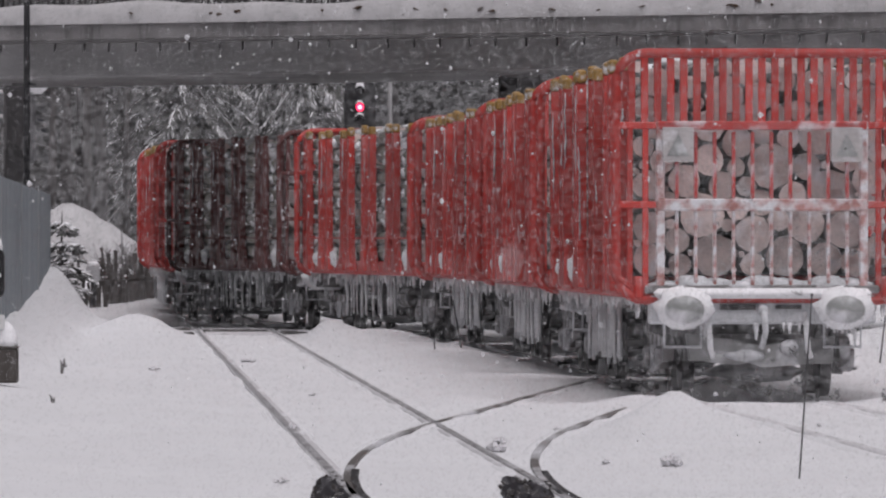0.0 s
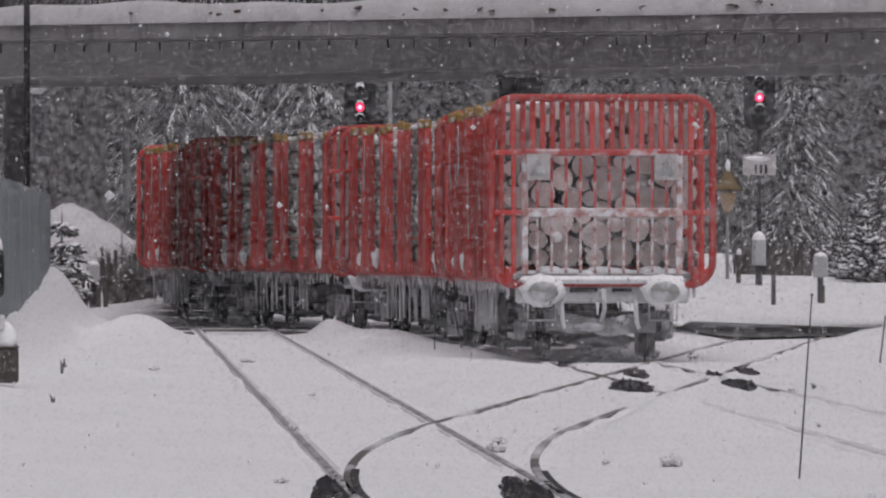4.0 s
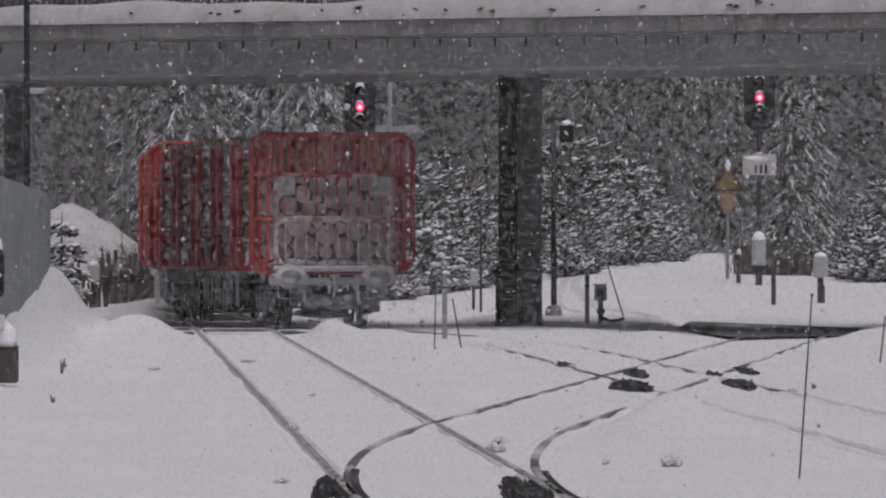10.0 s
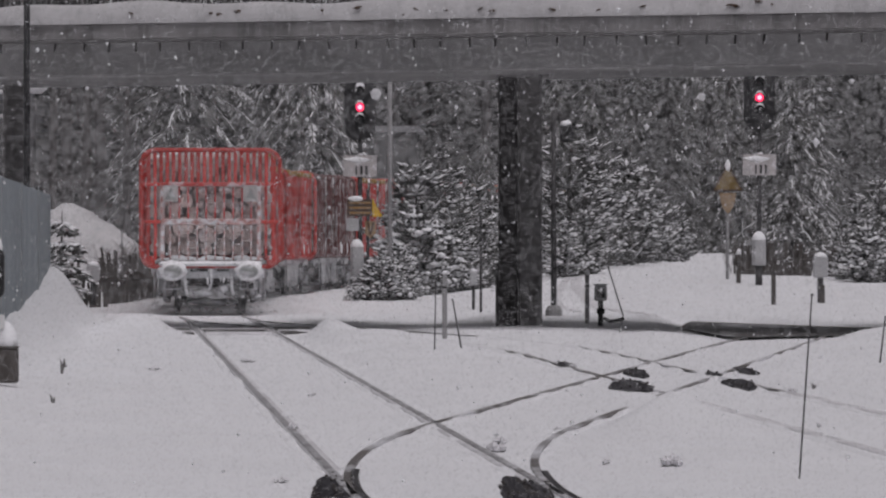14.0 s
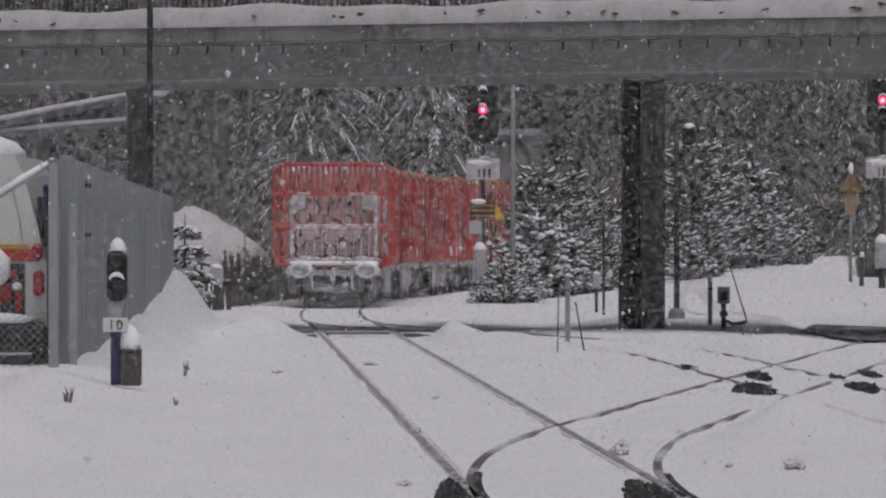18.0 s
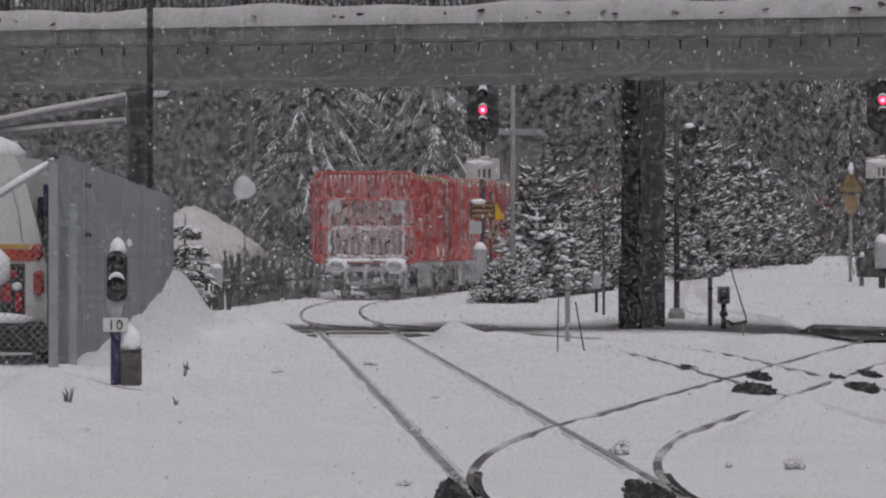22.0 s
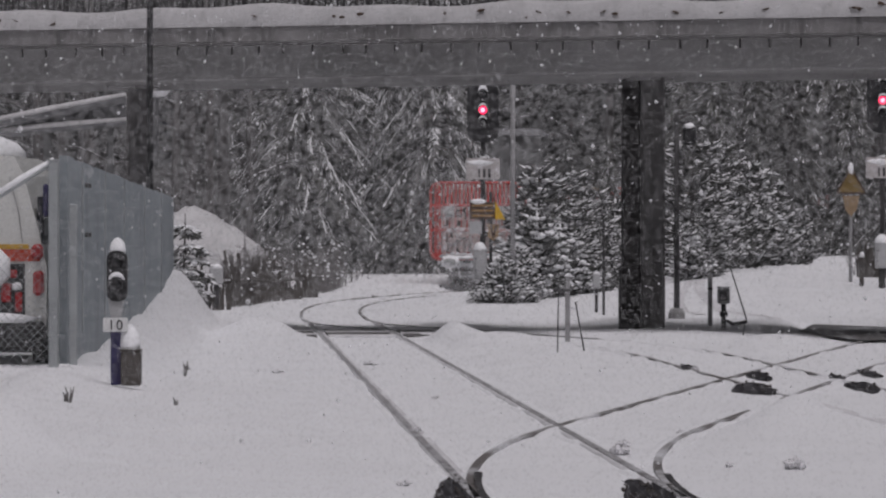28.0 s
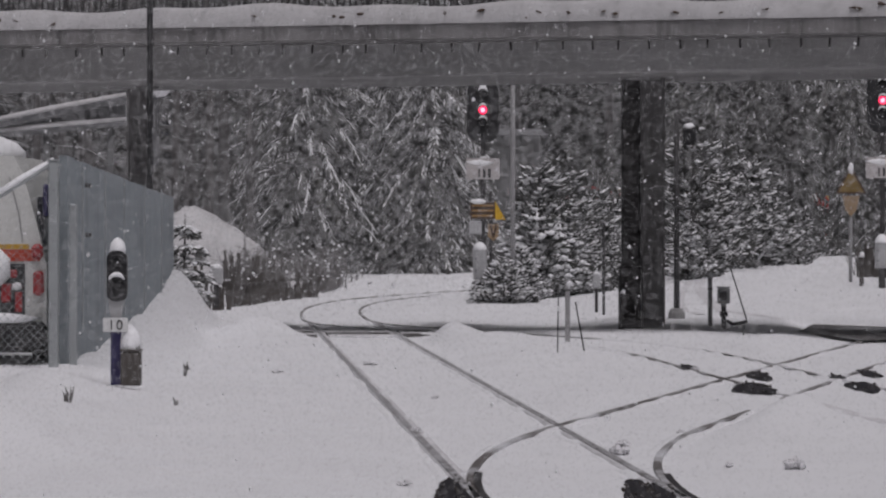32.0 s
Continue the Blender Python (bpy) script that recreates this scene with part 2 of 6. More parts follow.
# ---------------------------------------------------------------- mesh helpers
class Build:
    """Collects vertices and faces of one mesh."""

    def __init__(self):
        self.v, self.f, self.mi = [], [], []

    def add(self, verts, faces, m=0):
        o = len(self.v)
        self.v.extend(tuple(p) for p in verts)
        self.f.extend(tuple(i + o for i in q) for q in faces)
        self.mi.extend([m] * len(faces))
        return self

    def box(self, cx, cy, cz, sx, sy, sz, bev=0.0, rot=None, m=0):
        """A box about its centre, with chamfered edges where bev > 0."""
        hx, hy, hz = sx / 2, sy / 2, sz / 2
        if bev <= 0:
            vs = [(x, y, z) for x in (-hx, hx) for y in (-hy, hy) for z in (-hz, hz)]
            fs = [(0, 1, 3, 2), (4, 6, 7, 5), (0, 4, 5, 1), (2, 3, 7, 6), (0, 2, 6, 4), (1, 5, 7, 3)]
        else:
            b = min(bev, hx * 0.9, hy * 0.9, hz * 0.9)
            ring = [(-hx + b, -hy), (hx - b, -hy), (hx, -hy + b), (hx, hy - b), (hx - b, hy), (-hx + b, hy), (-hx, hy - b), (-hx, -hy + b)]
            ins = [(x * (hx - b) / hx, y * (hy - b) / hy) for x, y in ring]
            vs = [(x, y, -hz) for x, y in ins] + [(x, y, -hz + b) for x, y in ring] + [(x, y, hz - b) for x, y in ring] + [(x, y, hz) for x, y in ins]
            fs = [tuple(range(7, -1, -1)), tuple(range(24, 32))]
            for k in range(3):
                for i in range(8):
                    j = (i + 1) % 8
                    fs.append((k * 8 + i, k * 8 + j, k * 8 + 8 + j, k * 8 + 8 + i))
        c = Vector((cx, cy, cz))
        if rot is not None:
            vs = [rot @ Vector(p) for p in vs]
        return self.add([Vector(p) + c for p in vs], fs, m)

    def tube(self, pts, rad, n=8, caps=True, m=0, squash=1.0):
        """A round bar along points; rad is one radius or one per point."""
        pts = [Vector(p) for p in pts]
        rs = rad if isinstance(rad, (list, tuple)) else [rad] * len(pts)
        vs, fs = [], []
        for i, p in enumerate(pts):
            d = (pts[min(i + 1, len(pts) - 1)] - pts[max(i - 1, 0)]).normalized()
            up = Vector((0, 0, 1)) if abs(d.z) < 0.9 else Vector((0, 1, 0))
            a = d.cross(up).normalized()
            b = a.cross(d).normalized()
            for k in range(n):
                w = 2 * math.pi * (k + 0.5) / n
                vs.append(p + a * (rs[i] * math.cos(w)) + b * (rs[i] * squash * math.sin(w)))
        for i in range(len(pts) - 1):
            for k in range(n):
                j = (k + 1) % n
                fs.append((i * n + k, i * n + j, (i + 1) * n + j, (i + 1) * n + k))
        if caps:
            fs.append(tuple(range(n - 1, -1, -1)))
            fs.append(tuple(range((len(pts) - 1) * n, len(pts) * n)))
        return self.add(vs, fs, m)

    def blob(self, c, r, rx=None, seed=0, n=8, rings=5, flat=0.0, m=0, rough=0.18):
        """A lump of snow: an uneven squashed ball; flat cuts its underside."""
        rr = random.Random(seed)
        rx = rx or (r, r, r)
        vs, fs = [], []
        for i in range(rings + 1):
            th = math.pi * i / rings
            for k in range(n):
                w = 2 * math.pi * k / n
                u = 1 + rr.uniform(-rough, rough)
                z = math.cos(th) * rx[2] * u
                if z < -flat * rx[2] and flat > 0:
                    z = -flat * rx[2]
                vs.append((c[0] + math.sin(th) * math.cos(w) * rx[0] * u, c[1] + math.sin(th) * math.sin(w) * rx[1] * u, c[2] + z))
        for i in range(rings):
            for k in range(n):
                j = (k + 1) % n
                fs.append((i * n + k, (i + 1) * n + k, (i + 1) * n + j, i * n + j))
        return self.add(vs, fs, m)

    def lathe(self, prof, axis="z", at=(0, 0, 0), n=16, m=0):
        """Turn a profile of (radius, height) round an axis."""
        vs, fs = [], []
        for r, h in prof:
            for k in range(n):
                w = 2 * math.pi * k / n
                a, b = r * math.cos(w), r * math.sin(w)
                p = {"z": (a, b, h), "y": (a, h, b), "x": (h, a, b)}[axis]
                vs.append((p[0] + at[0], p[1] + at[1], p[2] + at[2]))
        for i in range(len(prof) - 1):
            for k in range(n):
                j = (k + 1) % n
                fs.append((i * n + k, i * n + j, (i + 1) * n + j, (i + 1) * n + k))
        fs.append(tuple(range(n)))
        fs.append(tuple(range((len(prof) - 1) * n, len(prof) * n)))
        return self.add(vs, fs, m)

    def slab(self, poly, z0, z1, m=0, at=(0, 0, 0), plane="xy"):
        """Extrude a flat outline between two levels; plane says which axes the outline lies in."""
        n = len(poly)
        conv = {"xy": lambda a, b, h: (a, b, h), "xz": lambda a, b, h: (a, h, b), "yz": lambda a, b, h: (h, a, b)}[plane]
        vs = [conv(a, b, z0) for a, b in poly] + [conv(a, b, z1) for a, b in poly]
        vs = [(p[0] + at[0], p[1] + at[1], p[2] + at[2]) for p in vs]
        fs = [tuple(range(n - 1, -1, -1)), tuple(range(n, 2 * n))]
        for i in range(n):
            j = (i + 1) % n
            fs.append((i, j, n + j, n + i))
        return self.add(vs, fs, m)

    def mesh(self, name, mats, smooth=False):
        me = bpy.data.meshes.new(name)
        me.from_pydata(self.v, [], self.f)
        for x in (mats if isinstance(mats, (list, tuple)) else [mats]):
            me.materials.append(x)
        if len(set(self.mi)) > 1:
            me.polygons.foreach_set("material_index", self.mi)
        if smooth:
            me.polygons.foreach_set("use_smooth", [True] * len(me.polygons))
        me.update()
        bm = bmesh.new()
        bm.from_mesh(me)
        bmesh.ops.recalc_face_normals(bm, faces=bm.faces)
        bm.to_mesh(me)
        bm.free()
        return me


def part(name, b, material, parent, label="", smooth=False, m=None):
    """Link a built mesh as one object under a thing or part."""
    ob = new(name, b.mesh(name, material, smooth) if isinstance(b, Build) else b)
    ob.parent = parent
    if m is not None:
        ob.matrix_basis = m
    if label:
        ob["label"] = label
    return ob


def thing(name, at, label, category, group="", kind="", rz=0.0):
    """An Empty at the base of a thing."""
    e = new(name)
    e.matrix_basis = pose(*at, 0, 0, rz)
    return tagged(e, label, category, group, kind)


def place(px, py, d):
    """World point at distance d seen at picture place (px, py) of the first view."""
    return Vector(((px - 784) * d / FOCAL, d, EYE[2] + (420 - py) * d / FOCAL))


def place2(px, py, d):
    """The same for the second view, after the camera has turned."""
    return place(px - 217.5, py - 5, d)


def arch(w, h, r, n=5):
    """Outline of a rounded rectangle centred at the origin."""
    out = []
    for cx, cy, a0 in ((w / 2 - r, h / 2 - r, 0), (-w / 2 + r, h / 2 - r, 90), (-w / 2 + r, -h / 2 + r, 180), (w / 2 - r, -h / 2 + r, 270)):
        for i in range(n + 1):
            a = radians(a0 + 90 * i / n)
            out.append((cx + r * math.cos(a), cy + r * math.sin(a)))
    return out


# ---------------------------------------------------------------- tracks
def spline(keys):
    """Smooth function through (y, x) keys."""
    ks = np.array(keys, float)
    y, x = ks[:, 0], ks[:, 1]
    s = np.gradient(x, y)

    def f(t):
        if t <= y[0]:
            return x[0] + (t - y[0]) * s[0]
        if t >= y[-1]:
            return x[-1] + (t - y[-1]) * s[-1]
        i = int(np.searchsorted(y, t) - 1)
        i = max(0, min(i, len(y) - 2))
        h = y[i + 1] - y[i]
        u = (t - y[i]) / h
        return ((2 * u ** 3 - 3 * u * u + 1) * x[i] + (u ** 3 - 2 * u * u + u) * h * s[i] + (-2 * u ** 3 + 3 * u * u) * x[i + 1] + (u ** 3 - u * u) * h * s[i + 1])
    return f


TRAIN_LINE = spline([(40, 5.95), (94, 3.66), (109, 3.03), (120, 2.55), (135, 1.90), (146, 1.16), (153.6, 0.28), (161, -0.88), (168.5, -2.2),
                     (176, -3.52), (183.4, -4.68), (191, -5.28), (202, -5.75), (217, -6.22), (228, -6.45), (243, -6.52), (258, -6.28),
                     (265, -6.0), (280, -5.17), (299, -3.65), (310, -2.5), (330, 0.2), (350, 3.6), (380, 9.6), (420, 18.6), (620, 66)])


def main_line(y):
    return -4.05 + (162 - y) * 0.0408


def side_line(y):
    """Track that leaves the main line through a turnout of 200 m radius."""
    t0, rad, top = 58.7, 200.0, 0.121
    d = max(0.0, y - t0)
    run = top * rad
    off = d * d / (2 * rad) if d < run else run * run / (2 * rad) + (d - run) * top
    return main_line(y) + off


GAUGE = 1.524


# ---------------------------------------------------------------- snow-covered ground
def smooth(a, b, v):
    t = np.clip((v - a) / (b - a), 0, 1)
    return t * t * (3 - 2 * t)


def waves(x, y, s, seed):
    """Cheap rolling relief of about unit height."""
    r = np.random.RandomState(seed)
    out = 0
    for k in range(5):
        a, p, q = r.uniform(0, 6.28, 3)
        f = s * (0.6 + 0.35 * k)
        out = out + np.sin((x * np.cos(a) + y * 0.45 * np.sin(a)) * f + p + 0.8 * np.sin(f * 0.7 * y * 0.4 + q)) / (1 + 0.6 * k)
    return out / 2.2


def fence_x(y):
    return -6.31 - 1.82 * (y - 101) / 67


vec_train = np.vectorize(TRAIN_LINE)
vec_side = np.vectorize(side_line)


def bump_at(x, y, cx, cy, rx, ry, h):
    return h * np.exp(-((x - cx) / rx) ** 2 - ((y - cy) / ry) ** 2)


def road_edges(x):
    """Near and far edge of the cleared road."""
    near = np.where(x < 9, 152 + (x - 5) * 1.5, 158 - (x - 9) * 0.8)
    far = np.where(x < 9, 184 - (x - 5) * 4.0, 168 - (x - 9) * 0.8)
    return near, far


def ground_z(x, y):
    x, y = np.asarray(x, float), np.asarray(y, float)
    ty = y.ravel()
    lane = np.minimum(np.abs(x - vec_train(ty).reshape(y.shape)), np.abs(x - main_line(y)) + 100 * (y > 192))
    lane = np.minimum(lane, np.abs(x - vec_side(ty).reshape(y.shape)) + 100 * (y > 168))
    free = smooth(0.85, 1.6, lane)
    z = -0.03 + 0.012 * waves(x, y, 1.6, 3) + free * (0.05 * waves(x, y, 0.8, 5) + 0.028 * waves(x, y, 2.6, 9) + 0.045)
    # bank along the sheet fence
    run = (y - 101) / 67
    rise = 0.26 + 0.33 * run + 0.63 * run * np.abs(run)
    along = smooth(88, 101, y) * (1 - smooth(167, 172, y))
    z = z + free * along * rise * smooth(0, 1, (fence_x(y) + 1.5 - 0.45 * (y - 101) / 67 + 0.2 * waves(x, y, 0.5, 21) - x) / np.clip(1.5 - 0.45 * (y - 101) / 67, 0.6, 2))
    z = z + free * 0.35 * smooth(-3.9, -6.5, x) * smooth(88, 70, y) + free * bump_at(x, y, -5.6, 84, 1.6, 7, 0.22)
    z = z + free * (0.15 * waves(x, y * 0.6, 0.9, 31) + 0.05) * smooth(-2.2, -3.4, x) * smooth(96, 80, y) + free * 0.05 * waves(x, y * 0.7, 1.3, 33) * smooth(1.5, 3, x) * smooth(95, 80, y)
    z = z + free * (bump_at(x, y, -6.2, 97, 0.7, 2.5, 0.08) + bump_at(x, y, -5.6, 78, 0.8, 2.6, 0.16)
                    + bump_at(x, y, -5.0, 88, 0.35, 2.0, -0.14) + bump_at(x, y, -3.4, 63, 0.45, 1.6, 0.08) + bump_at(x, y, -4.9, 106, 0.9, 6, 0.14))
    z = z + bump_at(x, y, -4.65, 65, 0.75, 2.0, 0.46) * (1 + 0.16 * waves(x, y, 5.0, 41) + 0.10 * waves(x, y, 9.0, 43))
    z = z + free * 0.075 * waves(x, y * 0.5, 1.9, 47) * smooth(-3.0, -4.0, x) * smooth(92, 80, y)
    # snow lying over the rails in places
    z = z + bump_at(x, y, 2.25, 93.5, 0.4, 3.2, 0.11) + bump_at(x, y, 3.3, 89, 0.5, 5, 0.028) + bump_at(x, y, 2.2, 128, 0.5, 4, 0.04)
    z = z + bump_at(x, y, -5.3, 96.5, 0.7, 3.5, -0.02) - 0.22 * smooth(-6.35, -7.0, x) * smooth(105, 99, y) * smooth(90, 97, y)
    # thawed pits at the turnout
    z = z + bump_at(x, y, -0.82, 61.4, 0.3, 2.4, -0.035) + bump_at(x, y, 0.62, 61.4, 0.3, 2.4, -0.035)
    # ridges thrown up beside the road and heaps between the tracks
    z = z + free * (bump_at(x, y, -5.9, 158, 0.75, 4, 0.36) + bump_at(x, y, -2.2, 153, 0.5, 4, 0.30) + bump_at(x, y, -1.3, 146, 1.1, 6, 0.22)
                    + bump_at(x, y, -0.2, 134, 0.9, 8, 0.12) + bump_at(x, y, -7.4, 169, 0.7, 2.5, 0.2))
    z = z + free * (bump_at(x, y, 2.5, 87, 1.3, 7, 0.22) + bump_at(x, y, 2.0, 84, 0.9, 5, 0.10) + bump_at(x, y, 3.9, 150, 0.7, 5, 0.14)
                    + bump_at(x, y, 8.9, 158, 1.8, 4, 0.22) + bump_at(x, y, 7.5, 128, 1.5, 9, 0.16) + bump_at(x, y, 3.3, 142, 0.8, 5, 0.12))
    # ground beyond the bridge
    z = z + free * smooth(165, 180, y) * smooth(-0.5, 1.5, x) * 0.16
    z = z + free * smooth(196, 268, y) * smooth(0.6, 5.5, x) * 0.66 + free * smooth(200, 240, y) * smooth(-5, -2, x) * 0.22
    z = z + free * smooth(282, 320, y) * 0.45 + free * smooth(200, 225, y) * smooth(-9.0, -12, x) * 0.55
    z = z + free * smooth(330, 420, y) * 1.2
    # cleared road
    lo, hi = road_edges(x)
    on = smooth(4.4, 5.4, x) * smooth(-1.5, 1.0, y - lo) * smooth(-2.0, 1.0, hi - y)
    z = z * (1 - on) + (-0.06) * on
    return z


def axis(*spans):
    out = []
    for a, b, step in spans:
        out.extend(np.arange(a, b, step))
    out.append(spans[-1][1])
    return np.array(out)


gx = axis((-2400, -400, 400), (-400, -60, 60), (-60, -20, 4), (-20, -11, 0.6), (-11, 12, 0.13), (12, 22, 0.6), (22, 60, 4), (60, 400, 60), (400, 2400, 400))
gy = axis((-400, 0, 100), (0, 50, 10), (50, 120, 0.5), (120, 215, 0.55), (215, 340, 1.5), (340, 500, 12), (500, 1000, 100), (1000, 3800, 700))
GX, GY = np.meshgrid(gx, gy)
GZ = ground_z(GX, GY)
ground = bpy.data.meshes.new("ground")
nx, ny = len(gx), len(gy)
idx = np.arange(nx * ny).reshape(ny, nx)
quads = np.stack([idx[:-1, :-1], idx[:-1, 1:], idx[1:, 1:], idx[1:, :-1]], -1).reshape(-1, 4)
ground.from_pydata(np.stack([GX, GY, GZ], -1).reshape(-1, 3).tolist(), [], quads.tolist())
ground.materials.append(M_SNOW)
ground.polygons.foreach_set("use_smooth", [True] * len(ground.polygons))
ground_ob = tagged(new("ground", ground), "thick fresh snow over railway ground, rutted and drifted", "ground", kind="structure")


def gz(x, y):
    return float(ground_z(np.array([[x]]), np.array([[y]]))[0, 0])


# ---------------------------------------------------------------- rails in the snow
def sweep(path, offset, prof, y0, y1, step):
    """Sweep a cross-section (across, z) along a line x = path(y), shifted sideways."""
    b, ys = Build(), list(np.arange(y0, y1, step)) + [y1]
    n = len(prof)
    vs, fs = [], []
    for y in ys:
        d = Vector((path(y + 0.1) - path(y - 0.1), 0.2, 0)).normalized()
        a = Vector((d.y, -d.x, 0))
        c = Vector((path(y), y, 0))
        for p, z in prof:
            vs.append(c + a * (offset + p) + Vector((0, 0, z)))
    for i in range(len(ys) - 1):
        for k in range(n):
            j = (k + 1) % n
            fs.append((i * n + k, i * n + j, (i + 1) * n + j, (i + 1) * n + k))
    fs += [tuple(range(n)), tuple(range((len(ys) - 1) * n, len(ys) * n))]
    return b.add(vs, fs)


RAIL = [(-0.036, -0.03), (-0.036, -0.006), (-0.028, 0.0), (0.028, 0.0), (0.036, -0.006), (0.036, -0.03), (0.012, -0.045), (0.012, -0.14),
        (0.07, -0.16), (-0.07, -0.16), (-0.012, -0.14), (-0.012, -0.045)]
GROOVE = [(-0.085, -0.05), (-0.075, -0.012), (0.075, -0.012), (0.085, -0.05)]


def track(name, label, path, y0, y1, step, steel):
    t = tagged(new(name), label, "railway track", "railway tracks", "structure")
    for s in (-1, 1):
        part("rail", sweep(path, s * GAUGE / 2, RAIL, y0, y1, step), steel, t)
        if steel is M_RAILS:
            part("groove", sweep(path, s * (GAUGE / 2 - 0.02), GROOVE, y0, y1, step), M_GREYPATCH, t, "grey packed snow beside the rail", True)
    return t


def snow_lips(t, path, y0, y1, seed, cover, lift, step=0.45):
    """Uneven edges of snow that hang over both sides of each rail; cover(y) is how far they close over it, lift(y) their height above its head."""
    r = np.random.RandomState(seed)
    for s in (-1, 1):
        b, ys = Build(), list(np.arange(y0, y1, step))
        for e in (-1, 1):
            vs, fs, k1, k2 = [], [], r.uniform(0, 6.28, 3), r.uniform(0.25, 1.5, 3)
            for y in ys:
                w = sum(math.sin(y * k2[q] + k1[q]) for q in range(3)) / 3
                inner = 0.055 - cover(y) * 0.06 - 0.03 * w + r.uniform(-0.008, 0.008)
                top = lift(y) + 0.018 * w + r.uniform(0, 0.005) - 0.06 * (1 - min(1.0, (y - y0) / 5, (y1 - y) / 5))
                x = path(y) + s * GAUGE / 2
                vs += [(x + e * (inner + p), y, z) for p, z in ((0.20, -0.07), (0.10, top - 0.005), (0.035, top), (0.0, top - 0.012), (0.012, -0.06))]
            for i in range(len(ys) - 1):
                for k in range(4):
                    fs.append((i * 5 + k, i * 5 + k + 1, i * 5 + 6 + k, i * 5 + 5 + k))
            b.add(vs, fs)
        part("snow_lip", b, M_SNOW, t, "uneven snow edge hanging over the rail", True)


snow_lips(track("railway_track", "straight steel rails in greyish grooves pressed into snow", main_line, 30, 188, 2.0, M_RAILS), main_line, 56, 160, 1, lambda y: 0.1, lambda y: -0.022)
snow_lips(track("railway_track", "steel rails curving off through a turnout, half buried in snow", side_line, 60, 168, 1.0, M_RAIL), side_line, 68, 152, 2, lambda y: 0.45, lambda y: -0.015)
snow_lips(track("railway_track", "curved steel rails in snow on which the timber train runs", TRAIN_LINE, 30, 420, 1.2, M_RAIL), TRAIN_LINE, 62, 160, 3, lambda y: 0.35 if y < 100 else 0.45 + 0.9 * float(smooth(134, 142, y)), lambda y: -0.004 if y < 100 else -0.015 + 0.022 * float(smooth(134, 142, y)))

furrow = tagged(new("track_furrow"), "shallow grey furrows of packed snow over the buried rails", "furrow", kind="structure")
for s in (-1, 1):
    part("furrow_bed", sweep(TRAIN_LINE, s * GAUGE / 2, [(-0.10, -0.05), (-0.08, 0.001), (0.08, 0.001), (0.10, -0.05)], 62, 99, 1.0), M_GREYPATCH, furrow, smooth=True)
for off, y0, y1 in ((-GAUGE / 2, 52, 66.5), (GAUGE / 2, 52, 66)):
    t = tagged(new("switch_blade"), "worn steel switch blade lying beside its stock rail", "switch blade", "switch blades")
    part("blade", sweep(lambda y: side_line(y) if y > 60 else main_line(y) + 0.01, off + 0.05, RAIL, y0, y1, 1.0), M_STEEL, t)


# ---------------------------------------------------------------- thawed patches of wet ballast
STONES = []
for k in range(4):
    rr = random.Random(k)
    b = Build()
    b.blob((0, 0, 0), 0.04, (0.05, 0.06, 0.035), seed=k, n=6, rings=4, rough=0.3)
    STONES.append(b.mesh("stone", M_STONE))


def patch(px, py, hw, hh, seed, label="dark wet ballast laid bare in the snow", stones=14, tilt=0.0, sink=0.0):
    """An uneven bare patch; hw, hh are its half sizes as seen from the camera."""
    d = EYE[2] * FOCAL / (py - 420)
    c = place(px, py, d)
    sx, sy = hw * d / FOCAL, hh * d * d / (EYE[2] * FOCAL)
    rr = random.Random(seed)
    b, n = Build(), 22
    ring, inner = [], []
    for i in range(n):
        a = 2 * math.pi * i / n
        u = 0.92 + 0.12 * math.sin(3 * a + seed) + 0.08 * math.sin(7 * a + 2.3 * seed) + rr.uniform(-0.04, 0.04)
        x, y = sx * u * math.cos(a), sy * u * math.sin(a)
        x += tilt * y
        ring.append((x, y, -0.04))
        inner.append((x * 0.9, y * 0.9, 0.002 + rr.uniform(0, 0.008)))
    vs = ring + inner + [(0, 0, 0.010)]
    fs = [(i, (i + 1) % n, n + (i + 1) % n, n + i) for i in range(n)] + [(n + i, n + (i + 1) % n, 2 * n) for i in range(n)]
    b.add(vs, fs)
    t = tagged(new("ballast_patch"), label, "bare ballast", "bare patches in the snow", "structure")
    t.matrix_basis = pose(c.x, c.y, -sink)
    part("wet_gravel", b, M_PIT, t)
    for i in range(stones):
        a, u = rr.uniform(0, 6.28), rr.uniform(0.1, 0.8) ** 0.5
        o = new("stone", STONES[i % 4])
        o.parent = t
        o.matrix_basis = pose(sx * u * math.cos(a) + tilt * sy * u * math.sin(a), sy * u * math.sin(a), 0.012, rr.uniform(0, 90), rr.uniform(0, 90), rr.uniform(0, 360)) @ Matrix.Scale(rr.uniform(0.2, 0.42), 4)
    return t


patch(574, 862, 26, 30, 1, "dark wet pit at the heel of the switch blade", 26, sink=0.016)
patch(915, 862, 34, 26, 2, "dark wet pit beside the switch blade", 26, sink=0.016)
patch(955, 864, 26, 24, 3, "dark wet trough between the rails of the turnout", 14, sink=0.016)
patch(612, 866, 22, 24, 13, "dark wet trough between the rails of the turnout", 14, sink=0.016)
patch(1118, 682, 42, 11, 4, "dark wet hollow in the rail crossing", 22)
patch(1126, 659, 22, 7, 5, "dark wet hollow in the rail crossing", 12)
patch(1310, 678, 28, 9, 6, "dark wet hollow in the rail crossing", 16)
patch(1322, 656, 17, 8, 7, stones=10)
patch(1000, 645, 16, 5, 8, stones=6)
patch(1262, 662, 16, 4, 9, stones=6)


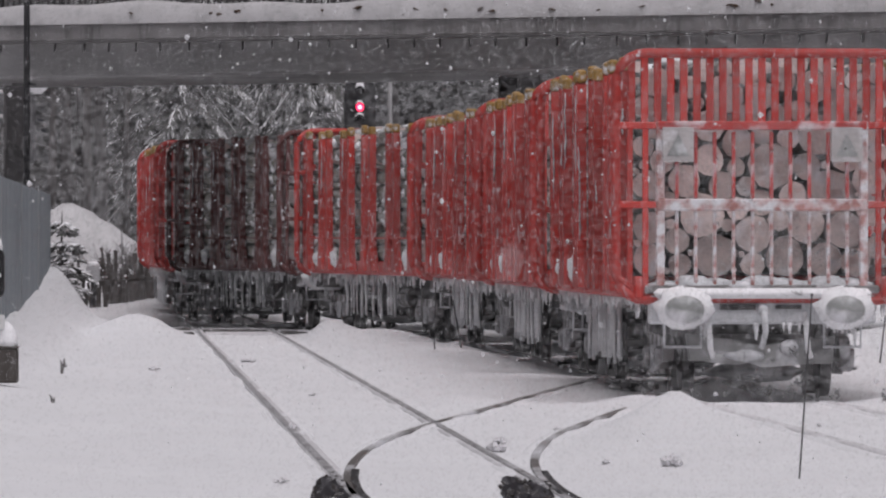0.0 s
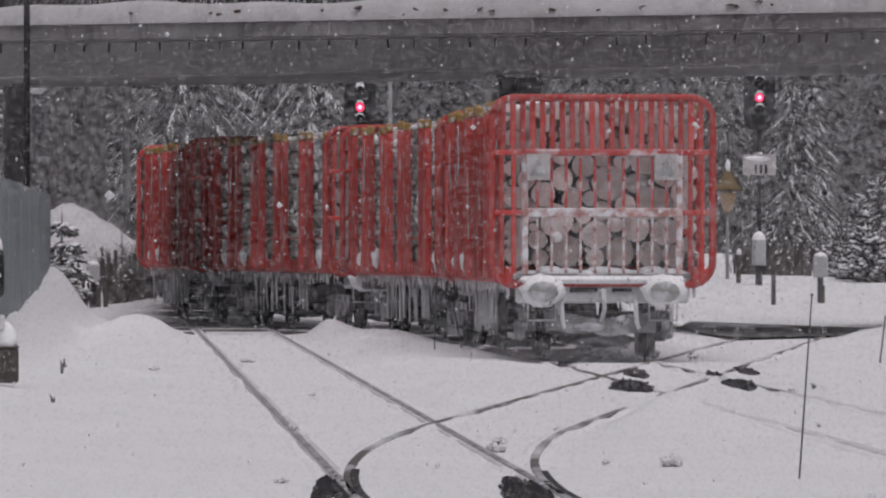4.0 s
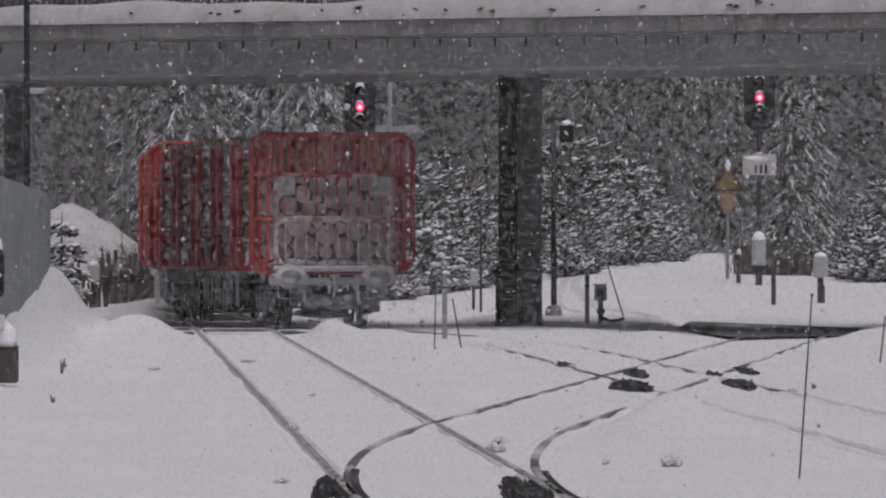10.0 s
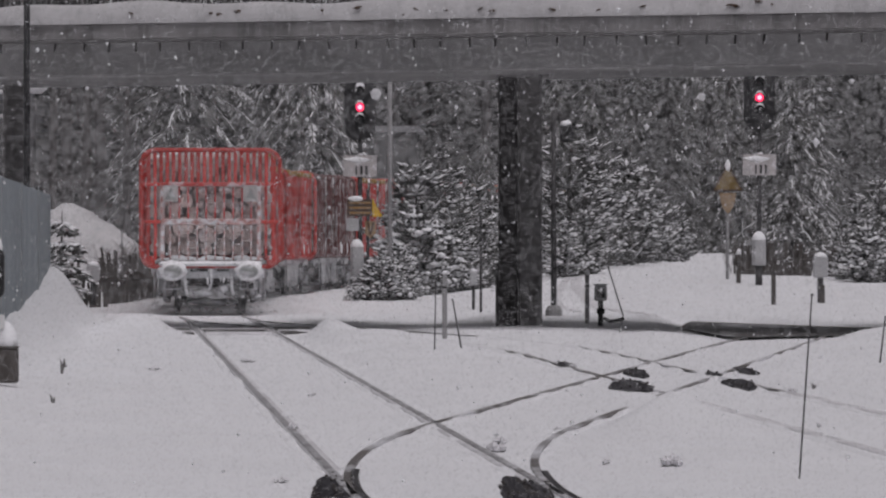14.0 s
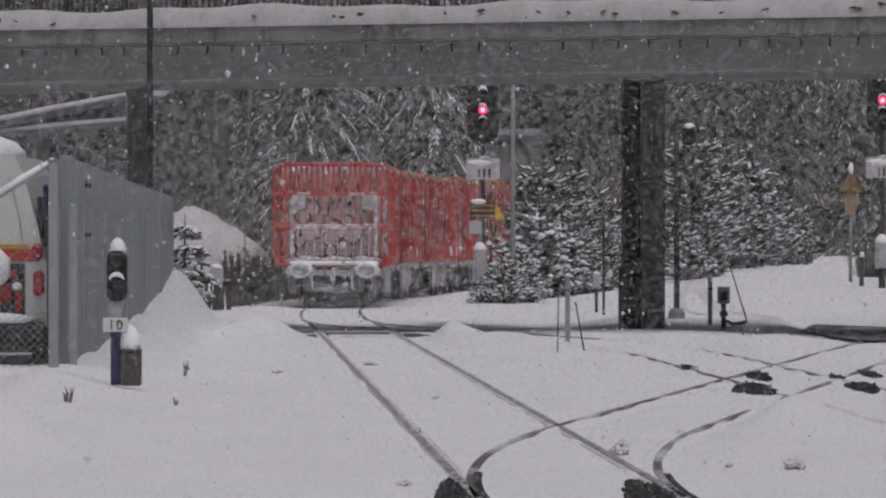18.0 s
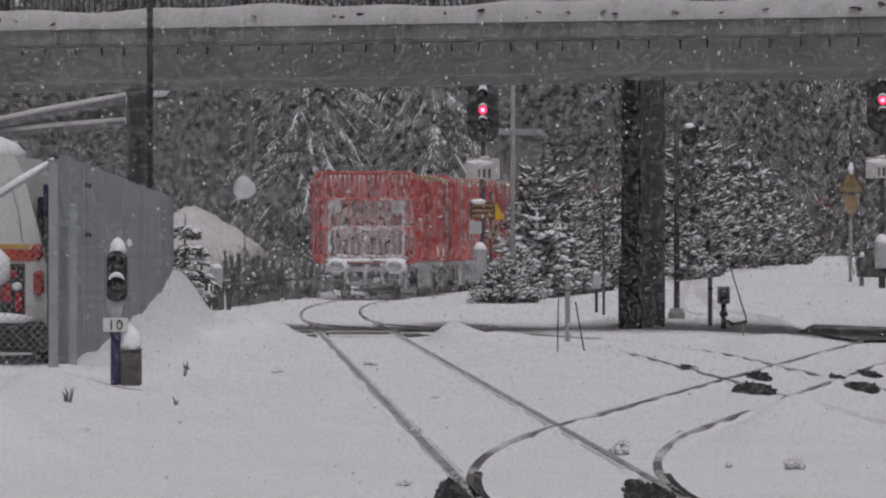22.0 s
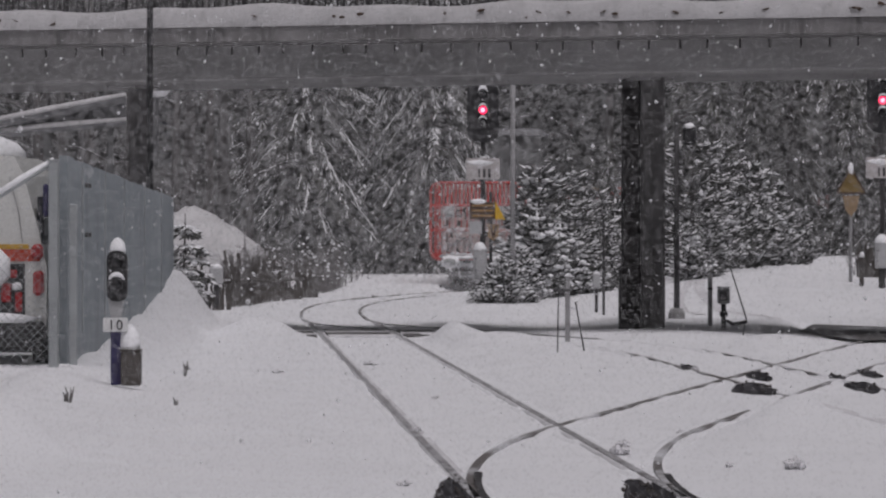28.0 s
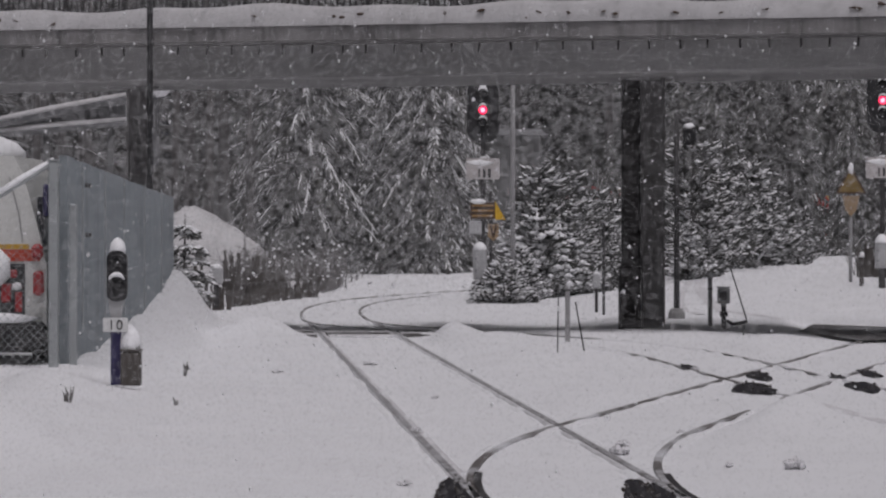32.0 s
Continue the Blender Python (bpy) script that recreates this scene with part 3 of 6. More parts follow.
# ---------------------------------------------------------------- level crossing and side road
def crossing():
    t = tagged(new("level_crossing"), "dark rubber and plank panels of a snowed-over level crossing", "level crossing", kind="structure")
    rr = random.Random(5)
    for k in range(-1, 2):
        for j in range(5):
            w = 1.30 if k == 0 else 0.75
            x0 = 0 if k == 0 else k * 1.25
            y = 161.5 + j * 2.15
            p = Build().box(0, 0, 0, w, 2.1, 0.08, 0.015)
            part("panel", p, M_ROAD if (j + k) % 3 else M_GREYPATCH, t, m=pose(main_line(y) + x0, y, -0.036 + rr.uniform(-0.004, 0.004), 0, 0, 2.3))
    return t


crossing()
b = Build()
rr = random.Random(8)
ys = np.linspace(4.7, 26, 80)
top, bot = [], []
for i, x in enumerate(ys):
    lo, hi = road_edges(np.array(x))
    k = smooth(4.7, 5.6, x)
    mid = (lo + hi) / 2
    top.append((x, mid + (hi - mid) * k + rr.uniform(-0.5, 0.5), 0.015))
    bot.append((x, mid + (lo - mid) * k + rr.uniform(-0.4, 0.4), 0.01))
n = len(ys)
b.add(top + bot, [(i, i + 1, n + i + 1, n + i) for i in range(n - 1)])
road = tagged(new("road", b.mesh("road", M_SLUSH)), "dark wet road with slush, cleared between snow banks", "road", kind="structure")



def rut(keys, w, label):
    """A grey wheel rut pressed into the snow along (x, y) points."""
    f = spline([(q, p) for p, q in keys])
    b = Build()
    yy = np.arange(keys[0][1], keys[-1][1], 1.0)
    vs = []
    for q in yy:
        x = f(q)
        vs += [(x - w, q, gz(x - w, q) + 0.012), (x + w, q, gz(x + w, q) + 0.012)]
    b.add(vs, [(2 * i, 2 * i + 1, 2 * i + 3, 2 * i + 2) for i in range(len(yy) - 1)])
    tagged(new("wheel_rut", b.mesh("wheel_rut", M_GREYPATCH, True)), label, "wheel rut", "wheel ruts", "structure")


rut([(4.6, 178), (4.1, 192), (3.75, 210), (3.7, 228), (4.2, 245), (5.4, 262), (7.0, 280)], 0.16, "grey wheel rut curving up the snowy slope")
rut([(3.1, 186), (2.9, 205), (3.2, 225), (4.2, 250), (5.6, 270)], 0.12, "faint wheel rut in the snow")

# ---------------------------------------------------------------- bridge
BDIR, B0 = Vector((0.767, -0.641, 0)), Vector((-0.95, 165.2, 0))
BANG = math.degrees(math.atan2(BDIR.y, BDIR.x))


def bridge():
    t = thing("road_bridge", (B0.x, B0.y, 0), "grey concrete road bridge with snow on its edge and pillars", "bridge", kind="structure", rz=BANG)
    L0, W = -45.0, 8.6
    part("girder", Build().box(0, 0.25, 5.64, 90, 0.5, 0.84, 0.03), M_CONC, t)
    part("girder", Build().box(0, W - 0.25, 5.64, 90, 0.5, 0.84, 0.03), M_CONC, t)
    part("soffit", Build().box(0, W / 2, 5.46, 90, W - 1.06, 0.48, 0.0), M_CONC, t, "smooth grey underside of the deck")
    tilt = pose(0, 0, -0.115, 0, 0.29, 0)          # the deck falls gently along the bridge
    # Dark deck concrete paints the shaded recess below the edge beam.
    part("deck", Build().box(0, W / 2, 6.16, 90, W + 1.0, 0.24, 0.02), M_CONCD, t, "deck in dark concrete that paints the shade below the edge beam", m=tilt)
    for y in (-0.62, W + 0.62):
        part("edge_beam", Build().box(0, y, 6.20, 90, 0.30, 0.38, 0.05), M_BEAM, t, "weathered concrete edge beam with damp stains", m=tilt)
        # Dark strip: stain together with painted shade under the overhang.
        part("drip_edge", Build().box(0, y, 6.005, 90, 0.26, 0.07, 0.02), M_CONCD, t, "dark lower lip of the edge beam, stain and painted overhang shade", m=tilt)
    rr = random.Random(3)
    # rolls of snow on the edge, in lengths
    for y in (-0.5, W + 0.5):
        for k in range(18):
            b = Build()
            n, x0 = 21, L0 + k * 5
            prof = []
            for i in range(n):
                x = x0 + i * 5 / (n - 1)
                h = 0.42 + 0.04 * math.sin(x * 0.7) + 0.03 * math.sin(x * 1.9 + 1)
                w = 0.34 + 0.03 * math.sin(x * 1.3)
                prof.append([(x, y + w * math.cos(a) * (1.0 if a < 1.6 else 1.0), 6.36 + h * max(0.0, math.sin(a)) ** 0.35) for a in np.linspace(math.pi, 0, 7)])
            vs = [p for r in prof for p in r]
            fs = [(i * 7 + j, i * 7 + j + 1, i * 7 + 8 + j, i * 7 + 7 + j) for i in range(n - 1) for j in range(6)]
            b.add(vs, fs)
            part("snow_roll", b, M_DIMSNOW, t, "thick roll of snow on the bridge edge", True, m=tilt)
    for k in range(26):
        q = Build().blob((0, 0, 0), 1, (rr.uniform(0.03, 0.12), 0.03, rr.uniform(0.015, 0.035)), k, 7, 4, rough=0.35)
        part("dirt_crumb", q, M_BROWN, t, "brown crumb of dirt on the snow", True, m=tilt @ pose(rr.uniform(-15, 14), -0.83, 6.45 + rr.uniform(0, 0.16), 0, rr.uniform(-20, 20)))
    rail = part("railing", Build().box(0, -0.52, 7.52, 90, 0.08, 0.06, 0.01).box(0, -0.52, 6.55, 90, 0.05, 0.05), M_STEEL, t, "dark steel railing", m=tilt)
    bar = Build().box(0, 0, 0, 0.028, 0.028, 0.96).mesh("bar", M_STEEL)
    post = Build().box(0, 0, 0, 0.09, 0.09, 1.24).mesh("post", M_STEEL)
    for i in range(230):
        part("bar", bar, None, rail, m=pose(-24 + i * 0.17, -0.52, 7.03))
    for i in range(24):
        part("post", post, None, rail, m=pose(-24 + i * 1.7, -0.52, 6.92))
    drip = Build().tube([(0, 0, 0), (0, 0, -0.24)], [0.028, 0.02], 6).mesh("drip_pipe", M_WRAP)
    for i in range(54):
        part("drip_pipe", drip, None, t, m=tilt @ pose(-19 + i * 0.75 + rr.uniform(-0.06, 0.06), -0.06 + rr.uniform(-0.1, 0.0), 6.04, rr.uniform(-4, 4), rr.uniform(-8, 8)))
    for u, v in ((-0.304, 4.42), (-14.6, 4.3), (13.7, 4.3)):
        p = t
        part("pillar", Build().box(0.13, 0, 2.55, 0.50, 0.56, 5.5, 0.04).box(0.10, -0.285, 2.55, 0.03, 0.02, 5.4), M_CONCD, p, "dark stained concrete pillar", m=pose(u, v, 0, 0, 0, 2 - BANG))
        if u > -10:
            part("pillar_casing", Build().box(-0.315, 0.04, 2.5, 0.38, 0.5, 5.4, 0.03), M_WRAP, p, "black slab along the pillar", m=pose(u, v, 0, 0, 0, 2 - BANG))
        part("pillar_wrap", Build().box(-0.33, 0.02, 0.6, 0.46, 0.58, 1.5, 0.03), M_WRAP, p, "black sleeve round the pillar foot", m=pose(u, v, 0, 0, 0, 2 - BANG))
        part("bearing", Build().box(0, 0, 5.215, 0.8, 0.8, 0.1, 0.01), M_CONC, p, m=pose(u, v, 0, 0, 0, 2))
    return t


bridge()


# ---------------------------------------------------------------- posts, signals and signs
def write(text, size, parent, x, y, z):
    """Black characters, each its own part, centred on x and facing the camera."""
    step = size * 0.58
    for i, ch in enumerate(text):
        cu = bpy.data.curves.new("digit", "FONT")
        cu.body, cu.size, cu.align_x, cu.extrude = ch, size, "CENTER", 0.003
        tmp = bpy.data.objects.new("tmp", cu)
        me = bpy.data.meshes.new_from_object(tmp)
        me.materials.append(M_BLACK)
        bpy.data.objects.remove(tmp)
        part("digit", me, None, parent, m=pose(x + (i - (len(text) - 1) / 2) * step, y, z, 90))


def signal(px, base, d, head_y, plate_y, number):
    """A main signal: mast, black oval head with three hooded lenses, white number plate."""
    g = place(px, base, d)
    t = thing("railway_signal", g, "three-lens railway signal showing red, with a white number plate", "railway signal", "main signals")
    s = d / FOCAL
    hz = EYE[2] + (420 - head_y) * s - g.z          # the lit lens
    pz = EYE[2] + (420 - plate_y) * s - g.z
    part("mast", Build().tube([(0, 0.12, -0.4), (0, 0.12, hz + 0.7)], 0.07, 10), M_STEEL, t, smooth=True)
    hw, hh = 0.87, 1.72
    cz = hz - 0.04
    head = part("backboard", Build().slab(arch(hw, hh, 0.36, 6), -0.03, 0.06, at=(0, 0, cz), plane="xz"), M_BLACK, t, "black oval signal backboard")
    for k, z in enumerate((hz + 0.44, hz, hz - 0.34)):
        lit = k == 1
        part("lens", Build().lathe([(0.02, -0.115), (0.09, -0.10), (0.115, -0.05), (0.115, -0.02)], "y", (0, 0, z), 14), M_LAMP if lit else M_LENS, head, "lit red lens" if lit else "")
        if lit:
            part("glow_core", Build().lathe([(0.01, -0.14), (0.05, -0.13), (0.06, -0.11)], "y", (0.0, 0, z), 10), M_LAMPC, head, "bright centre of the red light")
        hood = Build()
        vs, fs = [], []
        for i in range(11):
            a = radians(200 - 22 * i)
            for y, r in ((-0.02, 0.135), (-0.24, 0.125), (-0.24, 0.14), (-0.02, 0.15)):
                vs.append((r * math.cos(a), y, z + r * math.sin(a)))
        for i in range(10):
            for j in range(4):
                fs.append((i * 4 + j, i * 4 + (j + 1) % 4, i * 4 + 4 + (j + 1) % 4, i * 4 + 4 + j))
        part("hood", hood.add(vs, fs), M_BLACK, head)
        sn = Build()
        vs, fs = [], []
        top = 0.16 if k == 0 else 0.045
        for i in range(9):
            a = radians(155 - 16.25 * i)
            e = math.sin(math.pi * i / 8)
            for y in (-0.05, -0.25):
                vs += [(0.142 * math.cos(a), y, z + 0.142 * math.sin(a)), ((0.145) * math.cos(a), y, z + 0.145 * math.sin(a) + top * e)]
        for i in range(8):
            q = i * 4
            fs += [(q, q + 1, q + 5, q + 4), (q + 2, q + 6, q + 7, q + 3), (q + 1, q + 3, q + 7, q + 5)]
        part("snow_cap", sn.add(vs, fs), M_CLUMP, head, "snow lying on the lens hood", True)
    plate = part("number_plate", Build().slab(arch(0.92, 0.58, 0.03, 2), -0.02, 0.01, at=(0, 0, pz), plane="xz"), M_PLATE, t, "dull white plate under the signal")
    if number:
        write(number, 0.40, plate, 0.02, -0.026, pz - 0.22)
    else:
        for i in range(3):
            part("print_bar", Build().box(-0.10 + i * 0.14, -0.023, pz - 0.12, (0.045, 0.07, 0.07)[i], 0.006, 0.24), M_STEEL, plate)
    part("stuck_snow", Build().blob((-0.05, -0.02, pz + 0.16), 1, (0.36, 0.010, 0.07), 5, 12, 5, rough=0.3), M_CLUMP, plate, "snow stuck to the plate", True)
    part("snow_cap", Build().blob((0, 0.1, pz + 0.31), 1, (0.09, 0.08, 0.05), 4, 8, 4), M_CLUMP, t, smooth=True)
    part("bracket", Build().box(0, 0.06, pz, 0.3, 0.06, 0.06), M_STEEL, t)
    part("bracket", Build().box(0, 0.09, cz, 0.2, 0.1, 0.5), M_STEEL, t)
    return t


signal(637, 527, 225, 190, 294, "")
signal(1344, 522, 226, 173, 292, "")


def cabinet_post(px, base, d, top, bottom, wpx, snow_px):
    """A rounded steel box on a short post with a tall cap of snow."""
    g = place(px, base, d)
    s = d / FOCAL
    t = thing("signal_cabinet", g, "grey rounded trackside box on a post, capped with snow", "trackside box", "trackside boxes")
    z1, z0, w = (base - top) * s, (base - bottom) * s, wpx * s
    part("post", Build().tube([(0, 0, -0.4), (0, 0, z0 + 0.05)], 0.10, 10), M_STEEL, t, smooth=True)
    part("box", Build().slab(arch(w, w * 0.8, w * 0.3, 4), z0, z1), M_CABIN, t)
    part("door", Build().box(0, -w * 0.4 - 0.008, (z0 + z1) / 2, w * 0.6, 0.02, (z1 - z0) * 0.8, 0.006), M_CABIN, t)
    for q in (0.3, 0.7):
        part("hinge", Build().box(-w * 0.3, -w * 0.4 - 0.02, z0 + (z1 - z0) * q, 0.02, 0.02, 0.08), M_STEEL, t)
    h = snow_px * s
    part("snow_cap", Build().blob((0, 0, z1 - 0.02), 1, (w * 0.5, w * 0.42, h), 7, 12, 7, flat=0.05, rough=0.04), M_CLUMP, t, "rounded cap of snow", True)
    return t


cabinet_post(632, 526, 224, 437, 490, 24, 15)
cabinet_post(1343, 520, 225, 425, 470, 25, 17)


def plain_post(px, base, top, d, wpx, material=None, label="weathered grey trackside post", cap=0, square=True, name="marker_post", group="trackside posts"):
    g = place(px, base, d)
    s = d / FOCAL
    t = thing(name, g, label, "post", group)
    h, w = (base - top) * s, wpx * s
    b = Build()
    if square:
        b.box(0, 0, h / 2 - 0.2, w, w, h + 0.4, w * 0.12)
    else:
        b.tube([(0, 0, -0.4), (0, 0, h)], w / 2, 10)
    part("shaft", b, material or M_WOOD, t)
    part("collar", Build().box(0, 0, h * 0.78, w * 1.12, w * 1.12, w * 0.5, w * 0.1), M_STEEL, t)
    if cap:
        part("snow_cap", Build().blob((0, 0, h), 1, (w * 0.62, w * 0.62, cap * s), 3, 10, 5, flat=0.1), M_CLUMP, t, smooth=True)
    return t


plain_post(787, 597, 484, 154, 9, M_GREYP, "grey steel post standing in snow", 5)
plain_post(1039, 578, 486, 172, 8, M_GREYP, "grey steel post with a rounded snow-dusted top", 8)
plain_post(1307, 516, 450, 228, 8, M_WOOD, "short dark post capped with snow", 9)
plain_post(1369, 551, 466, 205, 8, M_WOOD, "dark wooden post standing in snow")
plain_post(1287, 507, 350, 232, 6, M_GREYP, "thin grey sign post", 0, False)
plain_post(851, 536, 385, 190, 5, M_STEEL, "thin dark steel post", 0, False)
plain_post(1455, 553, 505, 206, 9, M_WOOD, "short dark post under a box")


def stake(px0, py0, px1, py1, d, wpx=4, label="thin dark snow-plough marker stake leaning in the snow"):
    a, c = place(px0, py0, d), place(px1, py1, d)
    t = thing("marker_stake", a, label, "marker stake", "snow marker stakes")
    v = c - a
    part("rod", Build().tube([-v * 0.08, v * 0.5, v], [wpx * d / FOCAL / 2] * 2 + [wpx * d / FOCAL / 2 * 0.8], 6), M_STEEL, t, smooth=True)
    part("tip", Build().tube([v * 0.985, v * 1.0], wpx * d / FOCAL * 0.7, 6), M_WRAP, t)
    return t


stake(1415, 842, 1437, 520, 64.6, 3.6)
stake(1557, 645, 1567, 560, 121, 3.4)
stake(769, 632, 771, 500, 128.6, 2.8)
stake(818, 626, 801, 530, 132, 3.4)
stake(1105, 566, 1076, 472, 178, 3.2)
stake(1097, 590, 1103, 555, 160, 2)


def lamp_mast():
    g = place(980, 562, 178)
    t = thing("lamp_mast", g, "dark steel mast with a small snow-topped signal lamp", "mast")
    s = 178 / FOCAL
    part("pole", Build().tube([(0, 0, -0.3), (0, 0, 365 * s)], [5.5 * s, 4.5 * s], 12), M_STEEL, t, smooth=True)
    part("footing", Build().lathe([(0.19, -0.2), (0.18, 0.16), (0.13, 0.25), (0.05, 0.27)], "z", n=14), M_CONC, t, "snow-dusted concrete footing")
    part("arm", Build().box(0.14, 0, 350 * s, 0.28, 0.05, 0.05), M_STEEL, t)
    h = part("lamp_head", Build().box(0.28, 0, 326 * s, 0.30, 0.26, 0.40, 0.05), M_BLACK, t)
    part("snow_cap", Build().blob((0.27, 0, 342 * s), 1, (0.13, 0.12, 0.09), 5, 9, 5), M_CLUMP, h, smooth=True)
    for q in (90, 200):
        part("stay", Build().box(0.03, 0, q * s, 0.16, 0.16, 0.05), M_STEEL, t)
    return t


lamp_mast()


def point_lamp():
    g = place(1063, 581, 169)
    s = 169 / FOCAL
    t = thing("point_indicator", g, "grey lantern-shaped point indicator on a black post", "point indicator")
    part("post", Build().box(0, 0, 18 * s, 9 * s, 9 * s, 60 * s, 0.01), M_BLACK, t)
    part("flange", Build().box(0, 0, 30 * s, 14 * s, 14 * s, 9 * s, 0.01), M_BLACK, t)
    part("lantern", Build().box(0, 0, 62 * s, 22 * s, 20 * s, 28 * s, 0.03), M_CABIN, t)
    part("roof", Build().box(0, 0, 77 * s, 25 * s, 23 * s, 3 * s, 0.01), M_CLUMP, t, "snow on the lantern")
    part("glass", Build().box(0, -10.3 * s, 62 * s, 13 * s, 0.02, 16 * s, 0.005), M_LENS, t)
    part("drive_rod", Build().tube([(5 * s, 0, 18 * s), (16 * s, 0, 12 * s), (30 * s, 0, 14 * s), (42 * s, 0, 17 * s)], 0.035, 6), M_WRAP, t, "dark drive rod above the snow")
    return t


point_lamp()


def warning_triangle(px, base, d, mid, wpx, dull):
    g = place(px, base, d)
    s = d / FOCAL
    t = thing("warning_sign", g, "dull yellow triangular warning board with dark border" if dull else "bright yellow triangular board", "warning sign", "yellow warning signs")
    z = (base - mid) * s
    w = wpx * s / 2
    part("post", Build().tube([(0, 0.05, -0.4), (0, 0.05, z + w)], 0.045, 8), M_GREYP, t, smooth=True)
    part("board", Build().slab([(-w, -w * 0.75), (w, -w * 0.75), (0, w * 1.05)], -0.02, 0.0, at=(0, 0, z), plane="xz"), M_YELLOWD if dull else M_YELLOW, t)
    part("border", Build().box(0, -0.024, z - w * 0.76, 2 * w, 0.008, 0.05).box(-w * 0.5, -0.024, z + w * 0.15, 0.05, 0.008, w * 2.1, rot=Euler((0, radians(29), 0)).to_matrix())
         .box(w * 0.5, -0.024, z + w * 0.15, 0.05, 0.008, w * 2.1, rot=Euler((0, radians(-29), 0)).to_matrix()), M_BROWN, t)
    part("lower_board", Build().slab([(-w * 0.6, 0), (w * 0.6, 0), (w * 0.4, -w), (0, -w * 1.5), (-w * 0.4, -w)], -0.02, 0.0, at=(0, 0, z - w * 0.95), plane="xz"), M_FADED if dull else M_YELLOWD, t, "faded orange lower board")
    part("snow_cap", Build().blob((0, 0, z + w * 0.95), 1, (w * 0.22, 0.05, w * 0.42), 8, 8, 5), M_CLUMP, t, smooth=True)
    return t


warning_triangle(1288, 507, 231.5, 318, 50, True)


def direction_boards():
    """Brown board with orange print and a yellow arrow beside the signal."""
    d = 222
    g = place(651, 520, d)
    s = d / FOCAL
    t = thing("trackside_sign", g, "dark brown board with orange lines and a yellow arrow wedge", "trackside sign")
    part("post", Build().tube([(0, 0.05, -0.3), (0, 0.05, 185 * s)], 0.045, 8), M_STEEL, t, smooth=True)
    z = (520 - 368) * s
    part("board", Build().box(-14 * s, 0, z, 46 * s, 0.03, 30 * s, 0.005), M_BROWN, t)
    for k in range(3):
        part("print_bar", Build().box(-14 * s, -0.02, z + (9 - k * 9) * s, 38 * s, 0.006, 3.2 * s), M_ORANGE, t)
    part("snow_cap", Build().blob((-22 * s, 0, z + 16 * s), 1, (14 * s, 0.07, 5 * s), 3, 9, 5), M_CLUMP, t, smooth=True)
    part("arrow_wedge", Build().slab([(8 * s, 17 * s), (8 * s, -16 * s), (26 * s, -16 * s)], -0.05, -0.02, at=(0, 0, z), plane="xz"), M_YELLOW, t, "yellow arrow wedge")
    part("shield", Build().slab([(-9 * s, 14 * s), (10 * s, 14 * s), (10 * s, -8 * s), (0, -16 * s), (-9 * s, -8 * s)], -0.02, 0.0, at=(4 * s, 0, (520 - 406) * s), plane="xz"), M_FADED, t, "faded orange shield")
    part("stripe", Build().slab([(-6 * s, 12 * s), (-1 * s, -10 * s), (2 * s, -10 * s), (8 * s, 12 * s), (4 * s, 12 * s), (0.5 * s, -4 * s), (-2 * s, 12 * s)], -0.03, -0.022, at=(4 * s, 0, (520 - 406) * s), plane="xz"), M_BROWN, t)
    part("grey_plate", Build().box(-27 * s, 0.02, (520 - 398) * s, 22 * s, 0.03, 22 * s, 0.005), M_CABIN, t)
    return t


direction_boards()


def tall_pole(px, py_base, d, wpx, name, label, material):
    g = place(px, py_base, d)
    t = thing(name, (g.x, g.y, gz(g.x, g.y)), label, "pole")
    w = wpx * d / FOCAL
    part("shaft", Build().tube([(0, 0, -0.4), (0, 0, 4), (0, 0, 9.5)], [w / 2, w / 2 * 0.96, w / 2 * 0.85], 12), material, t, smooth=True)
    part("collar", Build().tube([(0, 0, 0.4), (0, 0, 0.9)], w * 0.62, 12), material, t, smooth=True)
    return t


tall_pole(690, 505, 232, 9, "lamp_post", "tall grey galvanised pole behind the signal", M_GREYP)
tall_pole(47.5, 440, 166, 12, "lamp_post", "tall dark pole in front of the bridge", M_BLACK)


def small_box(px, base, top, d, wpx, label):
    g = place(px, base, d)
    s = d / FOCAL
    t = thing("junction_box", g, label, "trackside box", "small trackside boxes")
    w, h = wpx * s, (base - top) * s
    part("post", Build().tube([(0, 0, -0.3), (0, 0, h * 0.6)], w * 0.22, 8), M_STEEL, t)
    part("box", Build().box(0, 0, h * 0.72, w, w * 0.8, h * 0.56, 0.03), M_CABIN, t)
    part("snow_cap", Build().blob((0, 0, h), 1, (w * 0.5, w * 0.42, w * 0.3), 2, 9, 5, flat=0.1), M_CLUMP, t, smooth=True)
    return t


small_box(838, 526, 480, 195, 14, "small grey trackside box dusted with snow")
small_box(1452, 520, 455, 207, 26, "grey trackside box with a snow cap")
small_box(165, 520, 470, 215, 24, "old grey box beside the picket fence")


# ---------------------------------------------------------------- timber train
LEN, PITCH = 17.0, 17.9
FLOOR = 1.42


